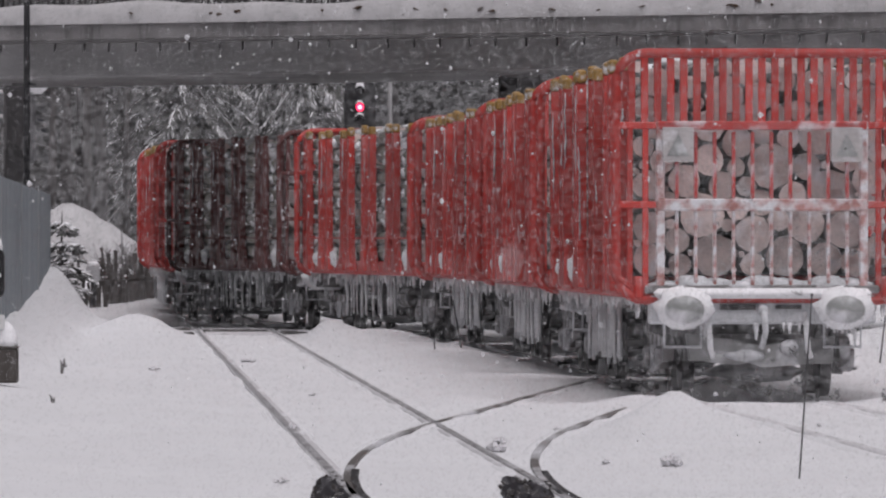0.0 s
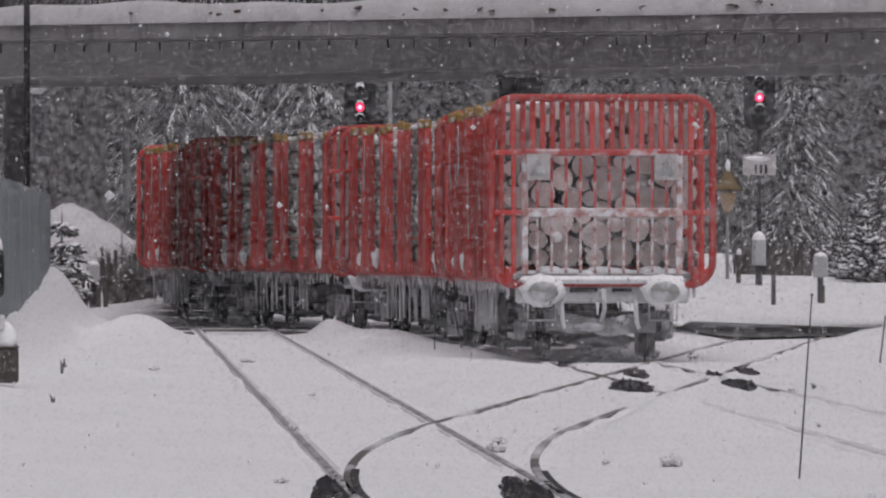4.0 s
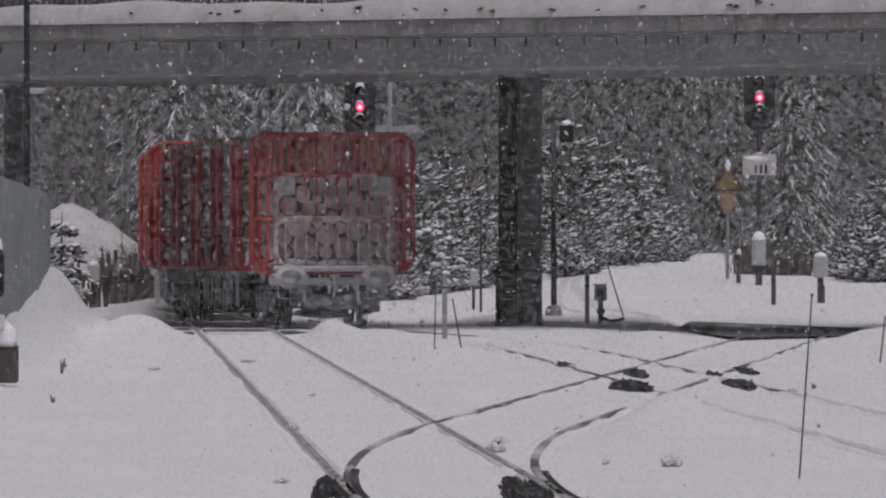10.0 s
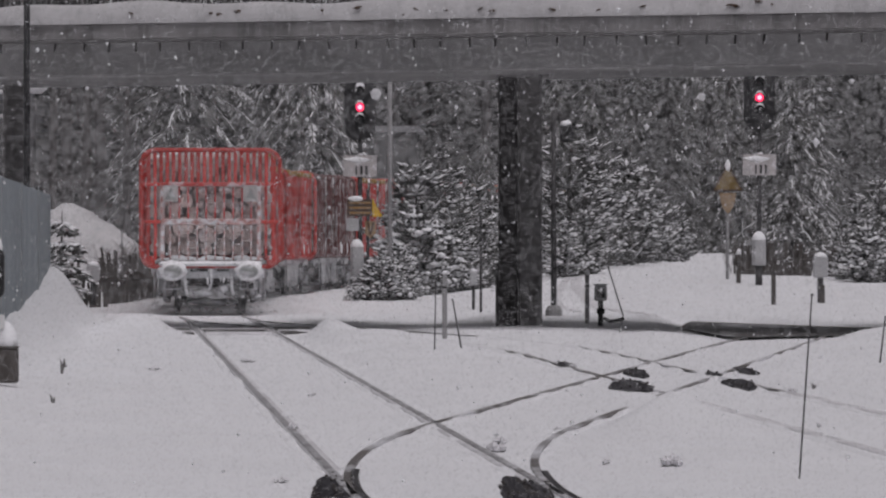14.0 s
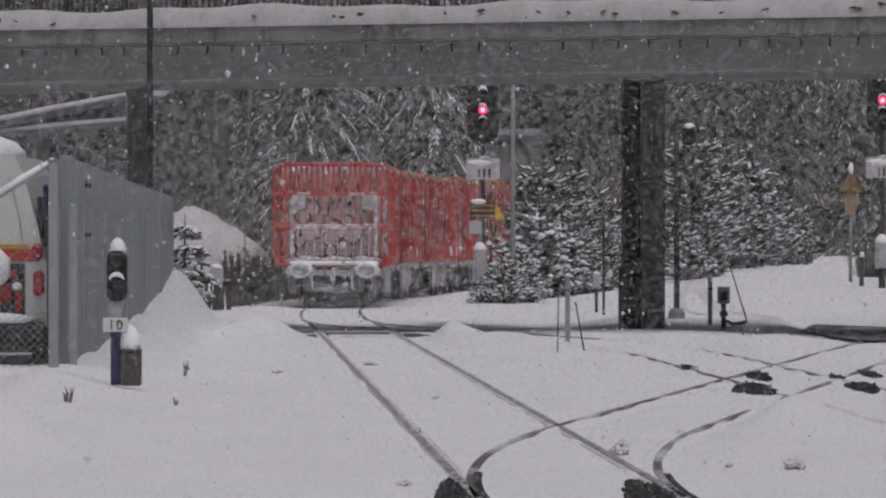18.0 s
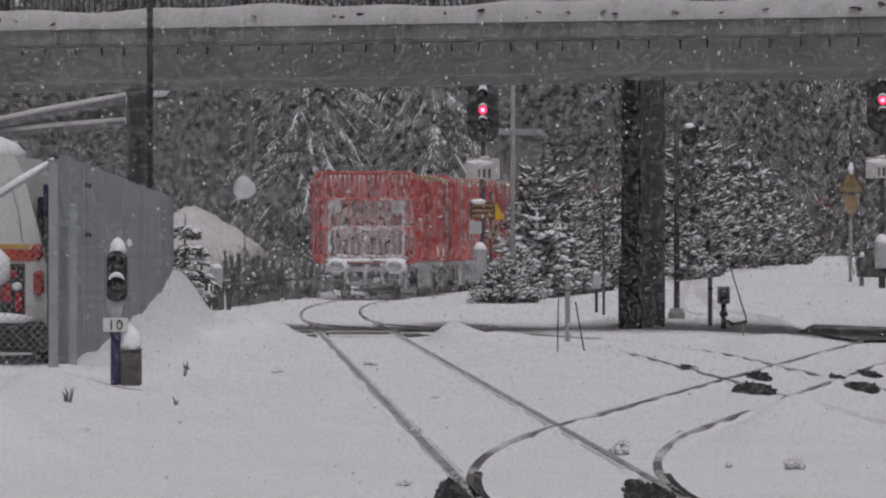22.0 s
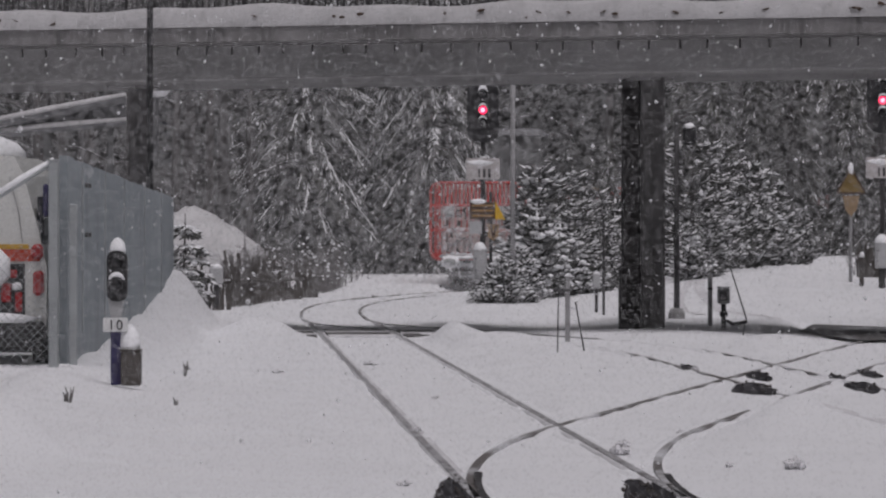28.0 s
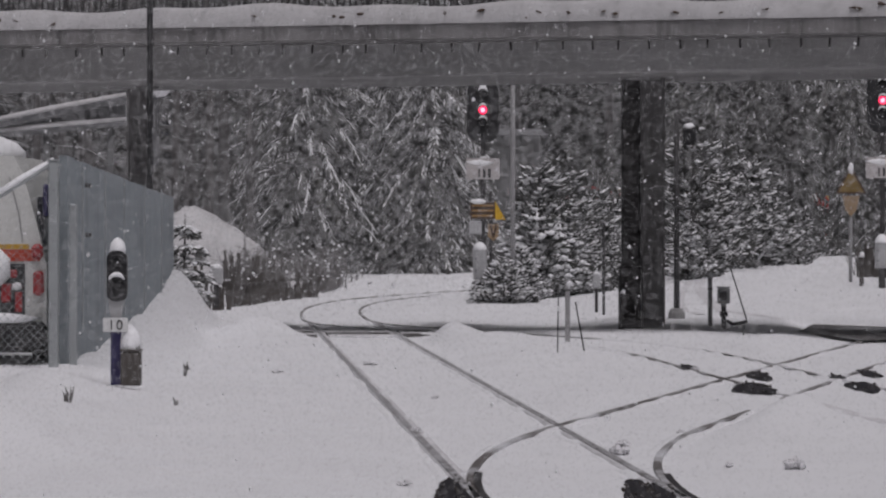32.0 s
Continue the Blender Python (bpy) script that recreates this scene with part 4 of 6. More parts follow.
def pack_logs(width, height, seed, rmin=0.10, rmax=0.20):
    """Drop logs into a stack one by one; returns (x, z, r)."""
    rr = random.Random(seed)
    got = []
    miss = 0
    while miss < 14 and len(got) < 170:
        r = rr.uniform(rmin, rmax) if rr.random() < 0.85 else rr.uniform(rmax, rmax * 1.3)
        best = None
        for k in range(46):
            x = -width / 2 + r + (width - 2 * r) * k / 45
            z = r
            for a, c, q in got:
                dx = x - a
                if abs(dx) < r + q:
                    z = max(z, c + math.sqrt((r + q) ** 2 - dx * dx))
            if best is None or z < best[1]:
                best = (x, z)
        crown = height - 0.25 * (abs(best[0]) / (width / 2)) ** 2
        if best[1] + r > crown + 0.12:
            miss += 1
            continue
        got.append((best[0], best[1], r))
    # thin logs and tops fill the larger gaps
    for k in range(900):
        x, z = rr.uniform(-width / 2, width / 2), rr.uniform(0.03, height - 0.1)
        r = min([math.hypot(x - a, z - c) - q for a, c, q in got] + [width / 2 - abs(x), z])
        if r > 0.032:
            got.append((x, z, min(r, 0.11)))
    return got


def log_mesh(b, x, z, r, y0, y1, rr, n=11):
    """One log: slightly oval, tapering, with cut ends (material 1)."""
    o, sq = rr.uniform(0, 6), rr.uniform(0.92, 1.06)
    vs = []
    for y, q in ((y0, 1.0), ((y0 + y1) / 2, 0.97), (y1, 0.92)):
        for k in range(n):
            a = 2 * math.pi * k / n + o
            u = r * q * (1 + 0.04 * math.sin(3 * a + o))
            vs.append((x + u * math.cos(a) * sq, y, z + u * math.sin(a)))
    side = [(i * n + k, i * n + (k + 1) % n, (i + 1) * n + (k + 1) % n, (i + 1) * n + k) for i in range(2) for k in range(n)]
    b.add(vs, side, 0)
    o2 = len(b.v) - len(vs)
    b.f += [tuple(o2 + k for k in range(n - 1, -1, -1)), tuple(o2 + 2 * n + k for k in range(n))]
    b.mi += [1, 1]


def build_bulkhead(t, y, frosted):
    """End frame: rounded tube hoop, wings, cross rails, upright bars."""
    W, Z0, Z1 = 3.36, 1.16, 3.99
    zc, h = (Z0 + Z1) / 2, Z1 - Z0
    ring = arch(W, h, 0.34, 6)
    pts = [(x, y, zc + z) for x, z in ring] + [(ring[0][0], y, zc + ring[0][1])]
    hoop = part("end_hoop", Build().tube(pts, 0.060, 8, caps=False), M_RED, t, "rounded red tube hoop of the end frame", True)
    fm, gm = (M_REDF, M_WHITEF) if frosted else (M_RED, M_RED)
    za, zb, zc2 = 3.16, 2.25, 1.30
    for z, m in ((za, fm), (zb, gm)):
        part("cross_rail", Build().box(0, y - 0.02, z, 2.42, 0.09, 0.10 if z == za else 0.14, 0.015), m, t, "frosted cross rail" if frosted else "")
        for s in (-1, 1):
            part("wing_rail", Build().box(s * 1.44, y, z, 0.48, 0.07, 0.08, 0.01), M_RED, t)
    top_bar = Build().box(0, 0, 0, 0.088, 0.05, Z1 - za - 0.08, 0.01).mesh("bar", M_RED)
    for i in range(21):
        x = -1.5 + i * 3.0 / 20
        q = part("bar", top_bar, None, t, m=pose(x, y, (Z1 + za) / 2 - 0.01))
    mid = Build().box(0, 0, 0, 0.045, 0.045, za - zb - 0.14, 0.008).mesh("bar", fm)
    low = Build().tube([(0, -0.02, -0.45), (0, -0.05, -0.36), (0, 0, -0.22), (0, 0, 0.44)], 0.024, 6).mesh("bar", gm)
    for i in range(10):
        x = -0.98 + i * 1.96 / 9
        part("bar", mid, None, t, m=pose(x, y, (za + zb) / 2))
        part("bar", low, None, t, m=pose(x, y, (zb + zc2) / 2 - 0.02))
    for s in (-1, 1):
        part("upright", Build().box(s * 1.17, y - 0.01, (za + zc2) / 2, 0.10, 0.09, za - zc2 + 0.1, 0.015), gm, t, "frosted upright" if frosted else "")
        for k, x in enumerate((1.34, 1.52)):
            part("bar", Build().box(s * x, y, (za + 1.25) / 2, 0.07, 0.05, za - 1.28, 0.01), M_RED, t)
        if frosted:
            part("brace", Build().tube([(s * 1.2, y, 1.22), (s * 1.42, y, 1.24), (s * 1.66, y, 1.42)], 0.04, 6), M_RED, t)


def warning_plate(t, x, y):
    p = part("marker_plate", Build().box(x, y - 0.09, 2.94, 0.36, 0.02, 0.40, 0.006), M_PLATE, t, "snow-dusted end-of-train plate with a faint triangle")
    part("triangle", Build().slab([(-0.13, -0.13), (0.13, -0.13), (0, 0.13)], -0.005, 0.0, at=(x, y - 0.103, 2.94), plane="xz"), M_BUFF, p)


WHEEL = Build().lathe([(0.10, -0.07), (0.40, -0.07), (0.46, -0.06), (0.46, 0.05), (0.49, 0.055), (0.49, 0.07), (0.12, 0.07)], "x", n=20).mesh("wheel", M_STEEL)


def bogie(t, y):
    g = part("bogie", Build().box(0, 0, 0.60, 1.5, 0.5, 0.28, 0.04), M_UNDER, t, "frosted two-axle bogie", m=pose(0, y, 0))
    for s in (-1, 1):
        part("side_frame", Build().slab([(-1.35, 0.62), (-1.2, 0.72), (-0.5, 0.75), (0.5, 0.75), (1.2, 0.72), (1.35, 0.62), (1.3, 0.45), (0.6, 0.42), (0.35, 0.28), (-0.35, 0.28), (-0.6, 0.42), (-1.3, 0.45)],
                                        -0.06, 0.06, at=(s * 1.02, 0, 0), plane="yz"), M_UNDER, g)
        for a in (-0.9, 0.9):
            part("axle_box", Build().box(s * 1.06, a, 0.47, 0.2, 0.26, 0.30, 0.04), M_UNDER, g)
        part("spring", Build().lathe([(0.09, 0.30), (0.09, 0.62)], "z", (s * 1.06, 0, 0), 10), M_CRUST, g)
    for a in (-0.9, 0.9):
        part("axle", Build().tube([(-0.9, a, 0.49), (0.9, a, 0.49)], 0.08, 8), M_STEEL, g)
        for s in (-1, 1):
            part("wheel", WHEEL, None, g, m=pose(s * 0.80, a, 0.49, 0, 0, 0 if s < 0 else 180))
    part("frozen_slush", Build().blob((0.1, 0, 0.30), 1, (0.6, 1.1, 0.1), 6, 12, 5, rough=0.25), M_CRUST, g, "grey frozen slush hanging on the bogie", True)


def icicles(b, x, y0, y1, z, step, lo, hi, rr, wide=0.05, blunt=0.25):
    y = y0
    while y < y1:
        n = rr.uniform(lo, hi)
        w = rr.uniform(0.5, 1.2) * wide
        b.tube([(x + rr.uniform(-0.012, 0.012), y, z), (x + rr.uniform(-0.012, 0.012), y + rr.uniform(-0.03, 0.03), z - n * 0.6), (x, y, z - n)], [w, w * (0.7 + 0.3 * blunt), w * blunt], 6, m=0)
        y += rr.uniform(0.5, 1.5) * step


def wagon(rear):
    """A stake wagon for timber, rear buffer faces at y = 0, running to y = LEN."""
    t = tagged(new("timber_wagon"), "red timber wagon with a frosted rear end frame" if rear else "red timber wagon with stakes, crusted with snow and icicles", "railway wagon", "timber wagons")
    rr = random.Random(11 if rear else 12)
    part("centre_sill", Build().box(0, LEN / 2, 1.06, 0.5, LEN - 1.2, 0.34, 0.03), M_UNDER, t)
    part("deck", Build().box(0, LEN / 2, 1.28, 2.7, LEN - 0.9, 0.10, 0.02), M_UNDER, t)
    for s in (-1, 1):
        part("side_sill", Build().box(s * 1.42, LEN / 2, 1.30, 0.10, LEN - 0.9, 0.26, 0.02), M_RED, t, "red side sill")
        part("load_rail", Build().box(s * 1.52, LEN / 2, 1.86, 0.03, LEN - 1.0, 0.03, 0.006), M_RED, t)
    for i in range(10):
        y = 2.33 + 3.1 * (i // 2) + (1.05 if i % 2 else -1.05)
        part("bolster", Build().box(0, y, 1.37, 3.0, 0.24, 0.12, 0.02), M_RED, t)
        for s in (-1, 1):
            lean = rr.uniform(-0.01, 0.02)
            wd = rr.uniform(0.105, 0.135)
            k = part("stake", Build().slab([(-wd - 0.20, 1.25), (wd + 0.20, 1.25), (wd + 0.05, 1.62), (wd, 1.9), (wd - 0.02, 3.80 + rr.uniform(-0.05, 0.05)), (-wd + 0.02, 3.80), (-wd, 1.9), (-wd - 0.05, 1.62)],
                                            *sorted((-0.085 * s, 0.038 * s)), at=(s * (1.55 + lean), y, 0), plane="yz"), M_RED, t)
            part("stake_tip", Build().box(s * (1.53 + lean), y, 3.88 + rr.uniform(-0.03, 0.03), 0.13, 0.23, 0.17, 0.03), M_OCHRE, k, "ochre painted stake tip with snow")
            part("gusset", Build().slab([(-0.5, 1.22), (0.5, 1.22), (0.16, 1.70), (-0.16, 1.70)], -0.02, 0.02, at=(s * 1.50, y, 0), plane="yz"), M_RED, k)
            for q in range(rr.choice((0, 0, 1, 1, 2))):
                z = rr.uniform(1.7, 3.3)
                e = min(3.75, z + rr.choice((0.15, 0.3, 0.5, 1.2)))
                n = 7
                b = Build().tube([(s * (1.565 + lean + rr.uniform(-0.012, 0.012)), y - wd - 0.004, z + (e - z) * v / (n - 1)) for v in range(n)],
                                 [rr.uniform(0.003, 0.014) * (0.4 if v in (0, n - 1) else 1) for v in range(n)], 5)
                part("snow_streak", b, M_CRUST, k, "snow caught along the stake", True)
    build_bulkhead(t, 0.52, rear)
    build_bulkhead(t, LEN - 0.52, False)
    if rear:
        warning_plate(t, -0.97, 0.5)
        warning_plate(t, 0.97, 0.5)
    # headstocks, buffers, couplings
    for e, s in ((0.55, -1), (LEN - 0.55, 1)):
        hs = part("headstock", Build().box(0, e, 1.06, 2.62, 0.14, 0.36, 0.03), M_CRUST if rear else M_UNDER, t, "headstock under crusted snow")
        part("snow_ledge", Build().box(0, e + s * 0.11, 1.235, 2.5, 0.26, 0.12, 0.05), M_CLUMP, t, "snow lying on the headstock")
        for x in (-0.92, 0.92):
            u = part("buffer", Build().lathe([(0.11, e), (0.11, e + s * 0.34), (0.22, e + s * 0.40), (0.235, e + s * 0.47), (0.20, e + s * 0.52), (0.05, e + s * 0.545)], "y", (0, 0, 0), 18), M_BUFF, t, "oval buffer plastered with snow", True, m=pose(x, 0, 1.05) @ Matrix.Diagonal((0.98, 1, 0.70, 1)))
            part("snow_mass", Build().blob((0.0, e + s * 0.26, 0.03), 1, (0.34, 0.23, 0.34), 9 + int(x), 14, 9, rough=0.12), M_CLUMP, u, "snow plastered round the buffer", True)
            part("step", Build().tube([(x - 0.2, e, 0.92), (x - 0.2, e, 0.62), (x + 0.22, e, 0.62), (x + 0.22, e, 0.92)], 0.02, 6), M_CRUST, t)
        part("coupling", Build().box(0, e + s * 0.16, 1.04, 0.10, 0.34, 0.12, 0.03).tube([(0, e + s * 0.3, 1.04), (0.02, e + s * 0.34, 0.8), (-0.02, e + s * 0.3, 0.62), (0.0, e + s * 0.26, 0.74)], 0.035, 8), M_CRUST, t, "frozen screw coupling", True)
        part("slot", Build().box(-0.28, e + s * 0.085, 1.08, 0.42, 0.03, 0.07), M_WRAP, t, "dark slot in the crusted headstock")
        part("slot", Build().box(0.3, e + s * 0.085, 1.08, 0.3, 0.03, 0.05), M_WRAP, t, "dark slot in the crusted headstock")
        for x in (-0.62, 0.5):
            part("brake_hose", Build().tube([(x, e + s * 0.06, 1.0), (x, e + s * 0.16, 0.9), (x + 0.02, e + s * 0.14, 0.6), (x + 0.06, e + s * 0.1, 0.5)], 0.035, 7), M_ICE, t, "iced brake hose", True)
        b = Build()
        rr2 = random.Random(4)
        for i in range(15):
            x = rr2.uniform(-1.25, 1.25)
            w, q = rr2.uniform(0.05, 0.16) + (0.14 if i % 5 == 0 else 0), rr2.uniform(0.018, 0.04)
            b.tube([(x, e + s * 0.06, 0.90), (x, e + s * 0.07, 0.90 - w)], [q, q * 0.3], 5)
        tagged(part("icicle_fringe", b, M_ICE, t, "short icicles under the headstock", True), kind="stuff")
    if rear:
        for k in range(9):
            part("snow_ridge", Build().blob((-1.05 + k * 0.26, 0.58, 1.33), 1, (0.27, 0.12, 0.05 + 0.03 * ((k * 5) % 3)), k, 12, 7, rough=0.12), M_CRUST, t, "snow heaped behind the bars", True)
    rr3 = random.Random(19)
    low = [(-0.82 + 1.64 * k / 12, 0.40 + 0.05 * abs(k - 6) / 6 + rr3.uniform(-0.03, 0.03)) for k in range(13)]
    top = [(0.86 - 1.72 * k / 8, 0.66 + 0.10 * abs(k - 4) / 4 + rr3.uniform(-0.03, 0.03)) for k in range(9)]
    part("brake_beam", Build().slab(low + top, 0.62, 0.86, plane="xz"), M_SLUSHG, t, "grey slush frozen over the beam ahead of the bogie")
    part("frozen_lump", Build().blob((0.32, 0.58, 0.62), 1, (0.10, 0.07, 0.08), 3, 9, 6, rough=0.25).blob((-0.2, 0.59, 0.52), 1, (0.22, 0.06, 0.06), 4, 9, 6, rough=0.25), M_CRUST, t, "lumps of frozen slush on the beam", True)
    bogie(t, 2.55)
    bogie(t, LEN - 2.55)
    # Added dark slab closes the view to the bright snow behind.
    prof = [(3.5, 1.1)] + [(3.5 + q * 0.5, 0.42 + rr.uniform(-0.14, 0.2)) for q in range(int((LEN - 7) / 0.5) + 1)] + [(LEN - 3.5, 1.1)]
    part("brake_gear", Build().slab(prof, -0.5, 0.5, plane="yz"), M_FILLER, t, "dark ragged slab filling the space under the wagon")
    for s in (-1, 1):
        b = Build()
        icicles(b, s * 1.36, 4.7, LEN - 5.4, 1.20, 0.66, 0.74, 0.88, rr, 0.030, 0.8)
        icicles(b, s * 1.32, 4.6, LEN - 4.6, 1.20, 0.7, 0.15, 0.45, rr, 0.024)
        tagged(part("icicle_curtain", b, M_ICE, t, "curtain of icicles under the side sill", True), kind="stuff")
        b = Build()
        icicles(b, s * 1.42, 0.6, LEN - 0.6, 1.18, 0.3, 0.05, 0.25, rr, 0.03)
        tagged(part("icicle_fringe", b, M_ICE, t, "small icicles along the sill", True), kind="stuff")
        part("side_crust", Build().box(s * 1.2, LEN / 2, 1.10, 0.14, LEN - 8.6, 0.16, 0.05), M_UNDER, t, "frozen spray on the underframe")
        for k in range(6):
            part("sill_snow", Build().blob((s * 1.47, 2.2 + k * 2.52 + rr.uniform(-0.2, 0.2), 1.47), 1, (0.09, rr.uniform(0.25, 0.6), rr.uniform(0.10, 0.24)), k, 9, 6, rough=0.25), M_CLUMP, t, "snow caught on the sill between stakes", True)
        part("tank", Build().tube([(s * 0.6, LEN / 2 - 1.2, 0.75), (s * 0.6, LEN / 2 + 0.6, 0.75)], 0.2, 10), M_UNDER, t)
    return t


def log_stack(rear, seed):
    """Five bundles of three-metre logs lying lengthwise on the bolsters."""
    t = tagged(new("log_stack"), "snow-dusted stack of pale sawn timber logs on a wagon", "log stack", "log stacks on the wagons")
    rr = random.Random(seed)
    ends = [(0.80 + 3.1 * k, 3.76 + 3.1 * k) for k in range(5)]
    for k, (y0, y1) in enumerate(ends):
        logs = pack_logs(2.92, 2.56, seed + k, 0.105, 0.20)
        if rear and k == 0:
            for x, z, r in logs:
                b = Build()
                log_mesh(b, x, 1.43 + z, r * 1.04, y0 + rr.uniform(-0.1, 0.16), y1 + rr.uniform(-0.1, 0.1), rr)
                part("log", b, [M_BARK, M_LOGEND], t)
        else:
            b = Build()
            for x, z, r in logs:
                log_mesh(b, x, 1.43 + z, r * 1.05, y0 + rr.uniform(-0.15, 0.15), y1 + rr.uniform(-0.1, 0.1), rr, 9)
            tagged(part("log_bundle", b, [M_BARK, M_LOGEND], t, "bundle of logs"), kind="stuff")
    for s in (-1, 1):
        b = Build()
        for k in range(150):
            z = rr.uniform(1.5, 3.8)
            b.blob((s * rr.uniform(1.37, 1.45), rr.uniform(0.9, 16.1), z), 1, (rr.uniform(0.03, 0.06), rr.uniform(0.08, 0.3), rr.uniform(0.04, 0.12)), k, 7, 4, rough=0.3)
        tagged(part("plastered_snow", b, M_CLUMP, t, "snow plastered in the gaps between the logs", True), kind="stuff")
    b = Build()
    for k in range(34):
        y, x = rr.uniform(2.0, 16.1), rr.uniform(-1.35, 1.35)
        b.blob((x, y, 3.98 - 0.2 * (x / 1.46) ** 2), 1, (rr.uniform(0.1, 0.25), rr.uniform(0.3, 0.9), rr.uniform(0.04, 0.09)), k, 8, 5)
    tagged(part("snow_cover", b, M_CLUMP, t, "patches of snow on the top logs", True), kind="stuff")
    return t


WAGONS, STACKS = [wagon(True), wagon(False)], [log_stack(True, 40), log_stack(False, 60)]
for i in range(2, 9):
    WAGONS.append(copy_thing(WAGONS[1], Matrix()))
    STACKS.append(copy_thing(STACKS[1], Matrix()))
# one wagon of the train is an older one in dark brown
tagged(WAGONS[4], "old dark brown timber wagon with stakes, crusted with snow")
darker = {}
for o in WAGONS[4].children_recursive:
    if M_RED.name in o.data.materials or M_OCHRE.name in o.data.materials:
        if o.data.name not in darker:
            darker[o.data.name] = o.data.copy()
            for k, q in enumerate(o.data.materials):
                if q in (M_RED, M_OCHRE):
                    darker[o.data.name].materials[k] = M_MAROON
        o.data = darker[o.data.name]


# arc length along the train's line
ARC_Y = np.linspace(60, 620, 2241)
ARC_X = np.array([TRAIN_LINE(y) for y in ARC_Y])
ARC_S = np.concatenate([[0], np.cumsum(np.hypot(np.diff(ARC_X), np.diff(ARC_Y)))])


def on_line(s):
    return Vector((float(np.interp(s, ARC_S, ARC_X)), float(np.interp(s, ARC_S, ARC_Y)), 0))


REAR_Y = [(0, 94.0), (6, 139.0), (13, 191.2), (20, 243.5), (25, 280.5), (32, 332.0)]


def rear_arc(t):
    y = float(np.interp(t, [a for a, c in REAR_Y], [c for a, c in REAR_Y])) - 0.5
    return float(np.interp(y, ARC_Y, ARC_S))


def wagon_pose(i, t):
    s = rear_arc(t) + i * PITCH
    a, c = on_line(s + 2.55), on_line(s + LEN - 2.55)
    d = (c - a).normalized()
    o = a - d * 2.55
    return pose(o.x, o.y, 0.0, 0, 0, math.degrees(math.atan2(-d.x, d.y)))


def motions():
    times = [k * 0.5 for k in range(65)]
    for i, (w, g) in enumerate(zip(WAGONS, STACKS)):
        rows = [(t, wagon_pose(i, t)) for t in times]
        walk(w, rows)
        walk(g, rows)
    walk(DUST, [(t, wagon_pose(0, t)) for t in times])
    for ob, speed, drift in SNOWFALL:
        walk(ob, [(t, pose(drift[0] * t, drift[1] * t, -speed * t)) for t in (0.0, 16.0, 32.0)])


# ---------------------------------------------------------------- sheet fence, dwarf signal and van
def sheet_fence():
    t = tagged(new("sheet_fence"), "tall grey corrugated steel fence half sunk in a snow bank", "fence")
    y0, y1, n = 103.0, 168.0, 44
    step = (y1 - y0) / n
    rr = random.Random(2)
    for i in range(n):
        ya, yb = y0 + i * step, y0 + (i + 1) * step
        b, k = Build(), 24
        vs, fs = [], []
        top = 2.94 - 0.2 * (ya - 101) / 67 + rr.uniform(-0.012, 0.012)
        for j in range(k + 1):
            y = ya + (yb - ya) * j / k
            ph = (j % 6) / 6
            off = 0.0 if ph < 0.34 else (0.085 if 0.4 < ph < 0.85 else 0.042)
            base = 0.28 + 0.86 * (y - 101) / 67 - 0.45
            x = fence_x(y) + off
            vs += [(x, y, base), (x, y, top), (x - 0.012, y, base), (x - 0.012, y, top)]
        for j in range(k):
            q = j * 4
            fs += [(q, q + 4, q + 5, q + 1), (q + 2, q + 3, q + 7, q + 6), (q + 1, q + 5, q + 7, q + 3)]
        fs += [(0, 1, 3, 2), (k * 4, k * 4 + 2, k * 4 + 3, k * 4 + 1)]
        part("sheet", b.add(vs, fs), M_GALV, t)
        if i % 3 == 0:
            part("post", Build().box(fence_x(ya) - 0.06, ya, 1.45, 0.08, 0.10, 2.5, 0.01), M_GALVP, t)
        # Pale strips paint the bright highlights on a few corrugations.
        if i in (4, 11, 18, 27, 36):
            part("edge_strip", Build().box(fence_x(ya) + 0.097, ya, 1.75, 0.02, 0.05, 2.2), M_GALVP, t, "pale strip painting the highlight on a corrugation")
        if i in (5, 6):
            part("clamp", Build().box(fence_x(ya) + 0.10, ya, 2.62, 0.04, 0.12, 0.06).box(fence_x(ya) + 0.10, ya, 1.95, 0.04, 0.12, 0.06), M_STEEL, t)
    return t


sheet_fence()


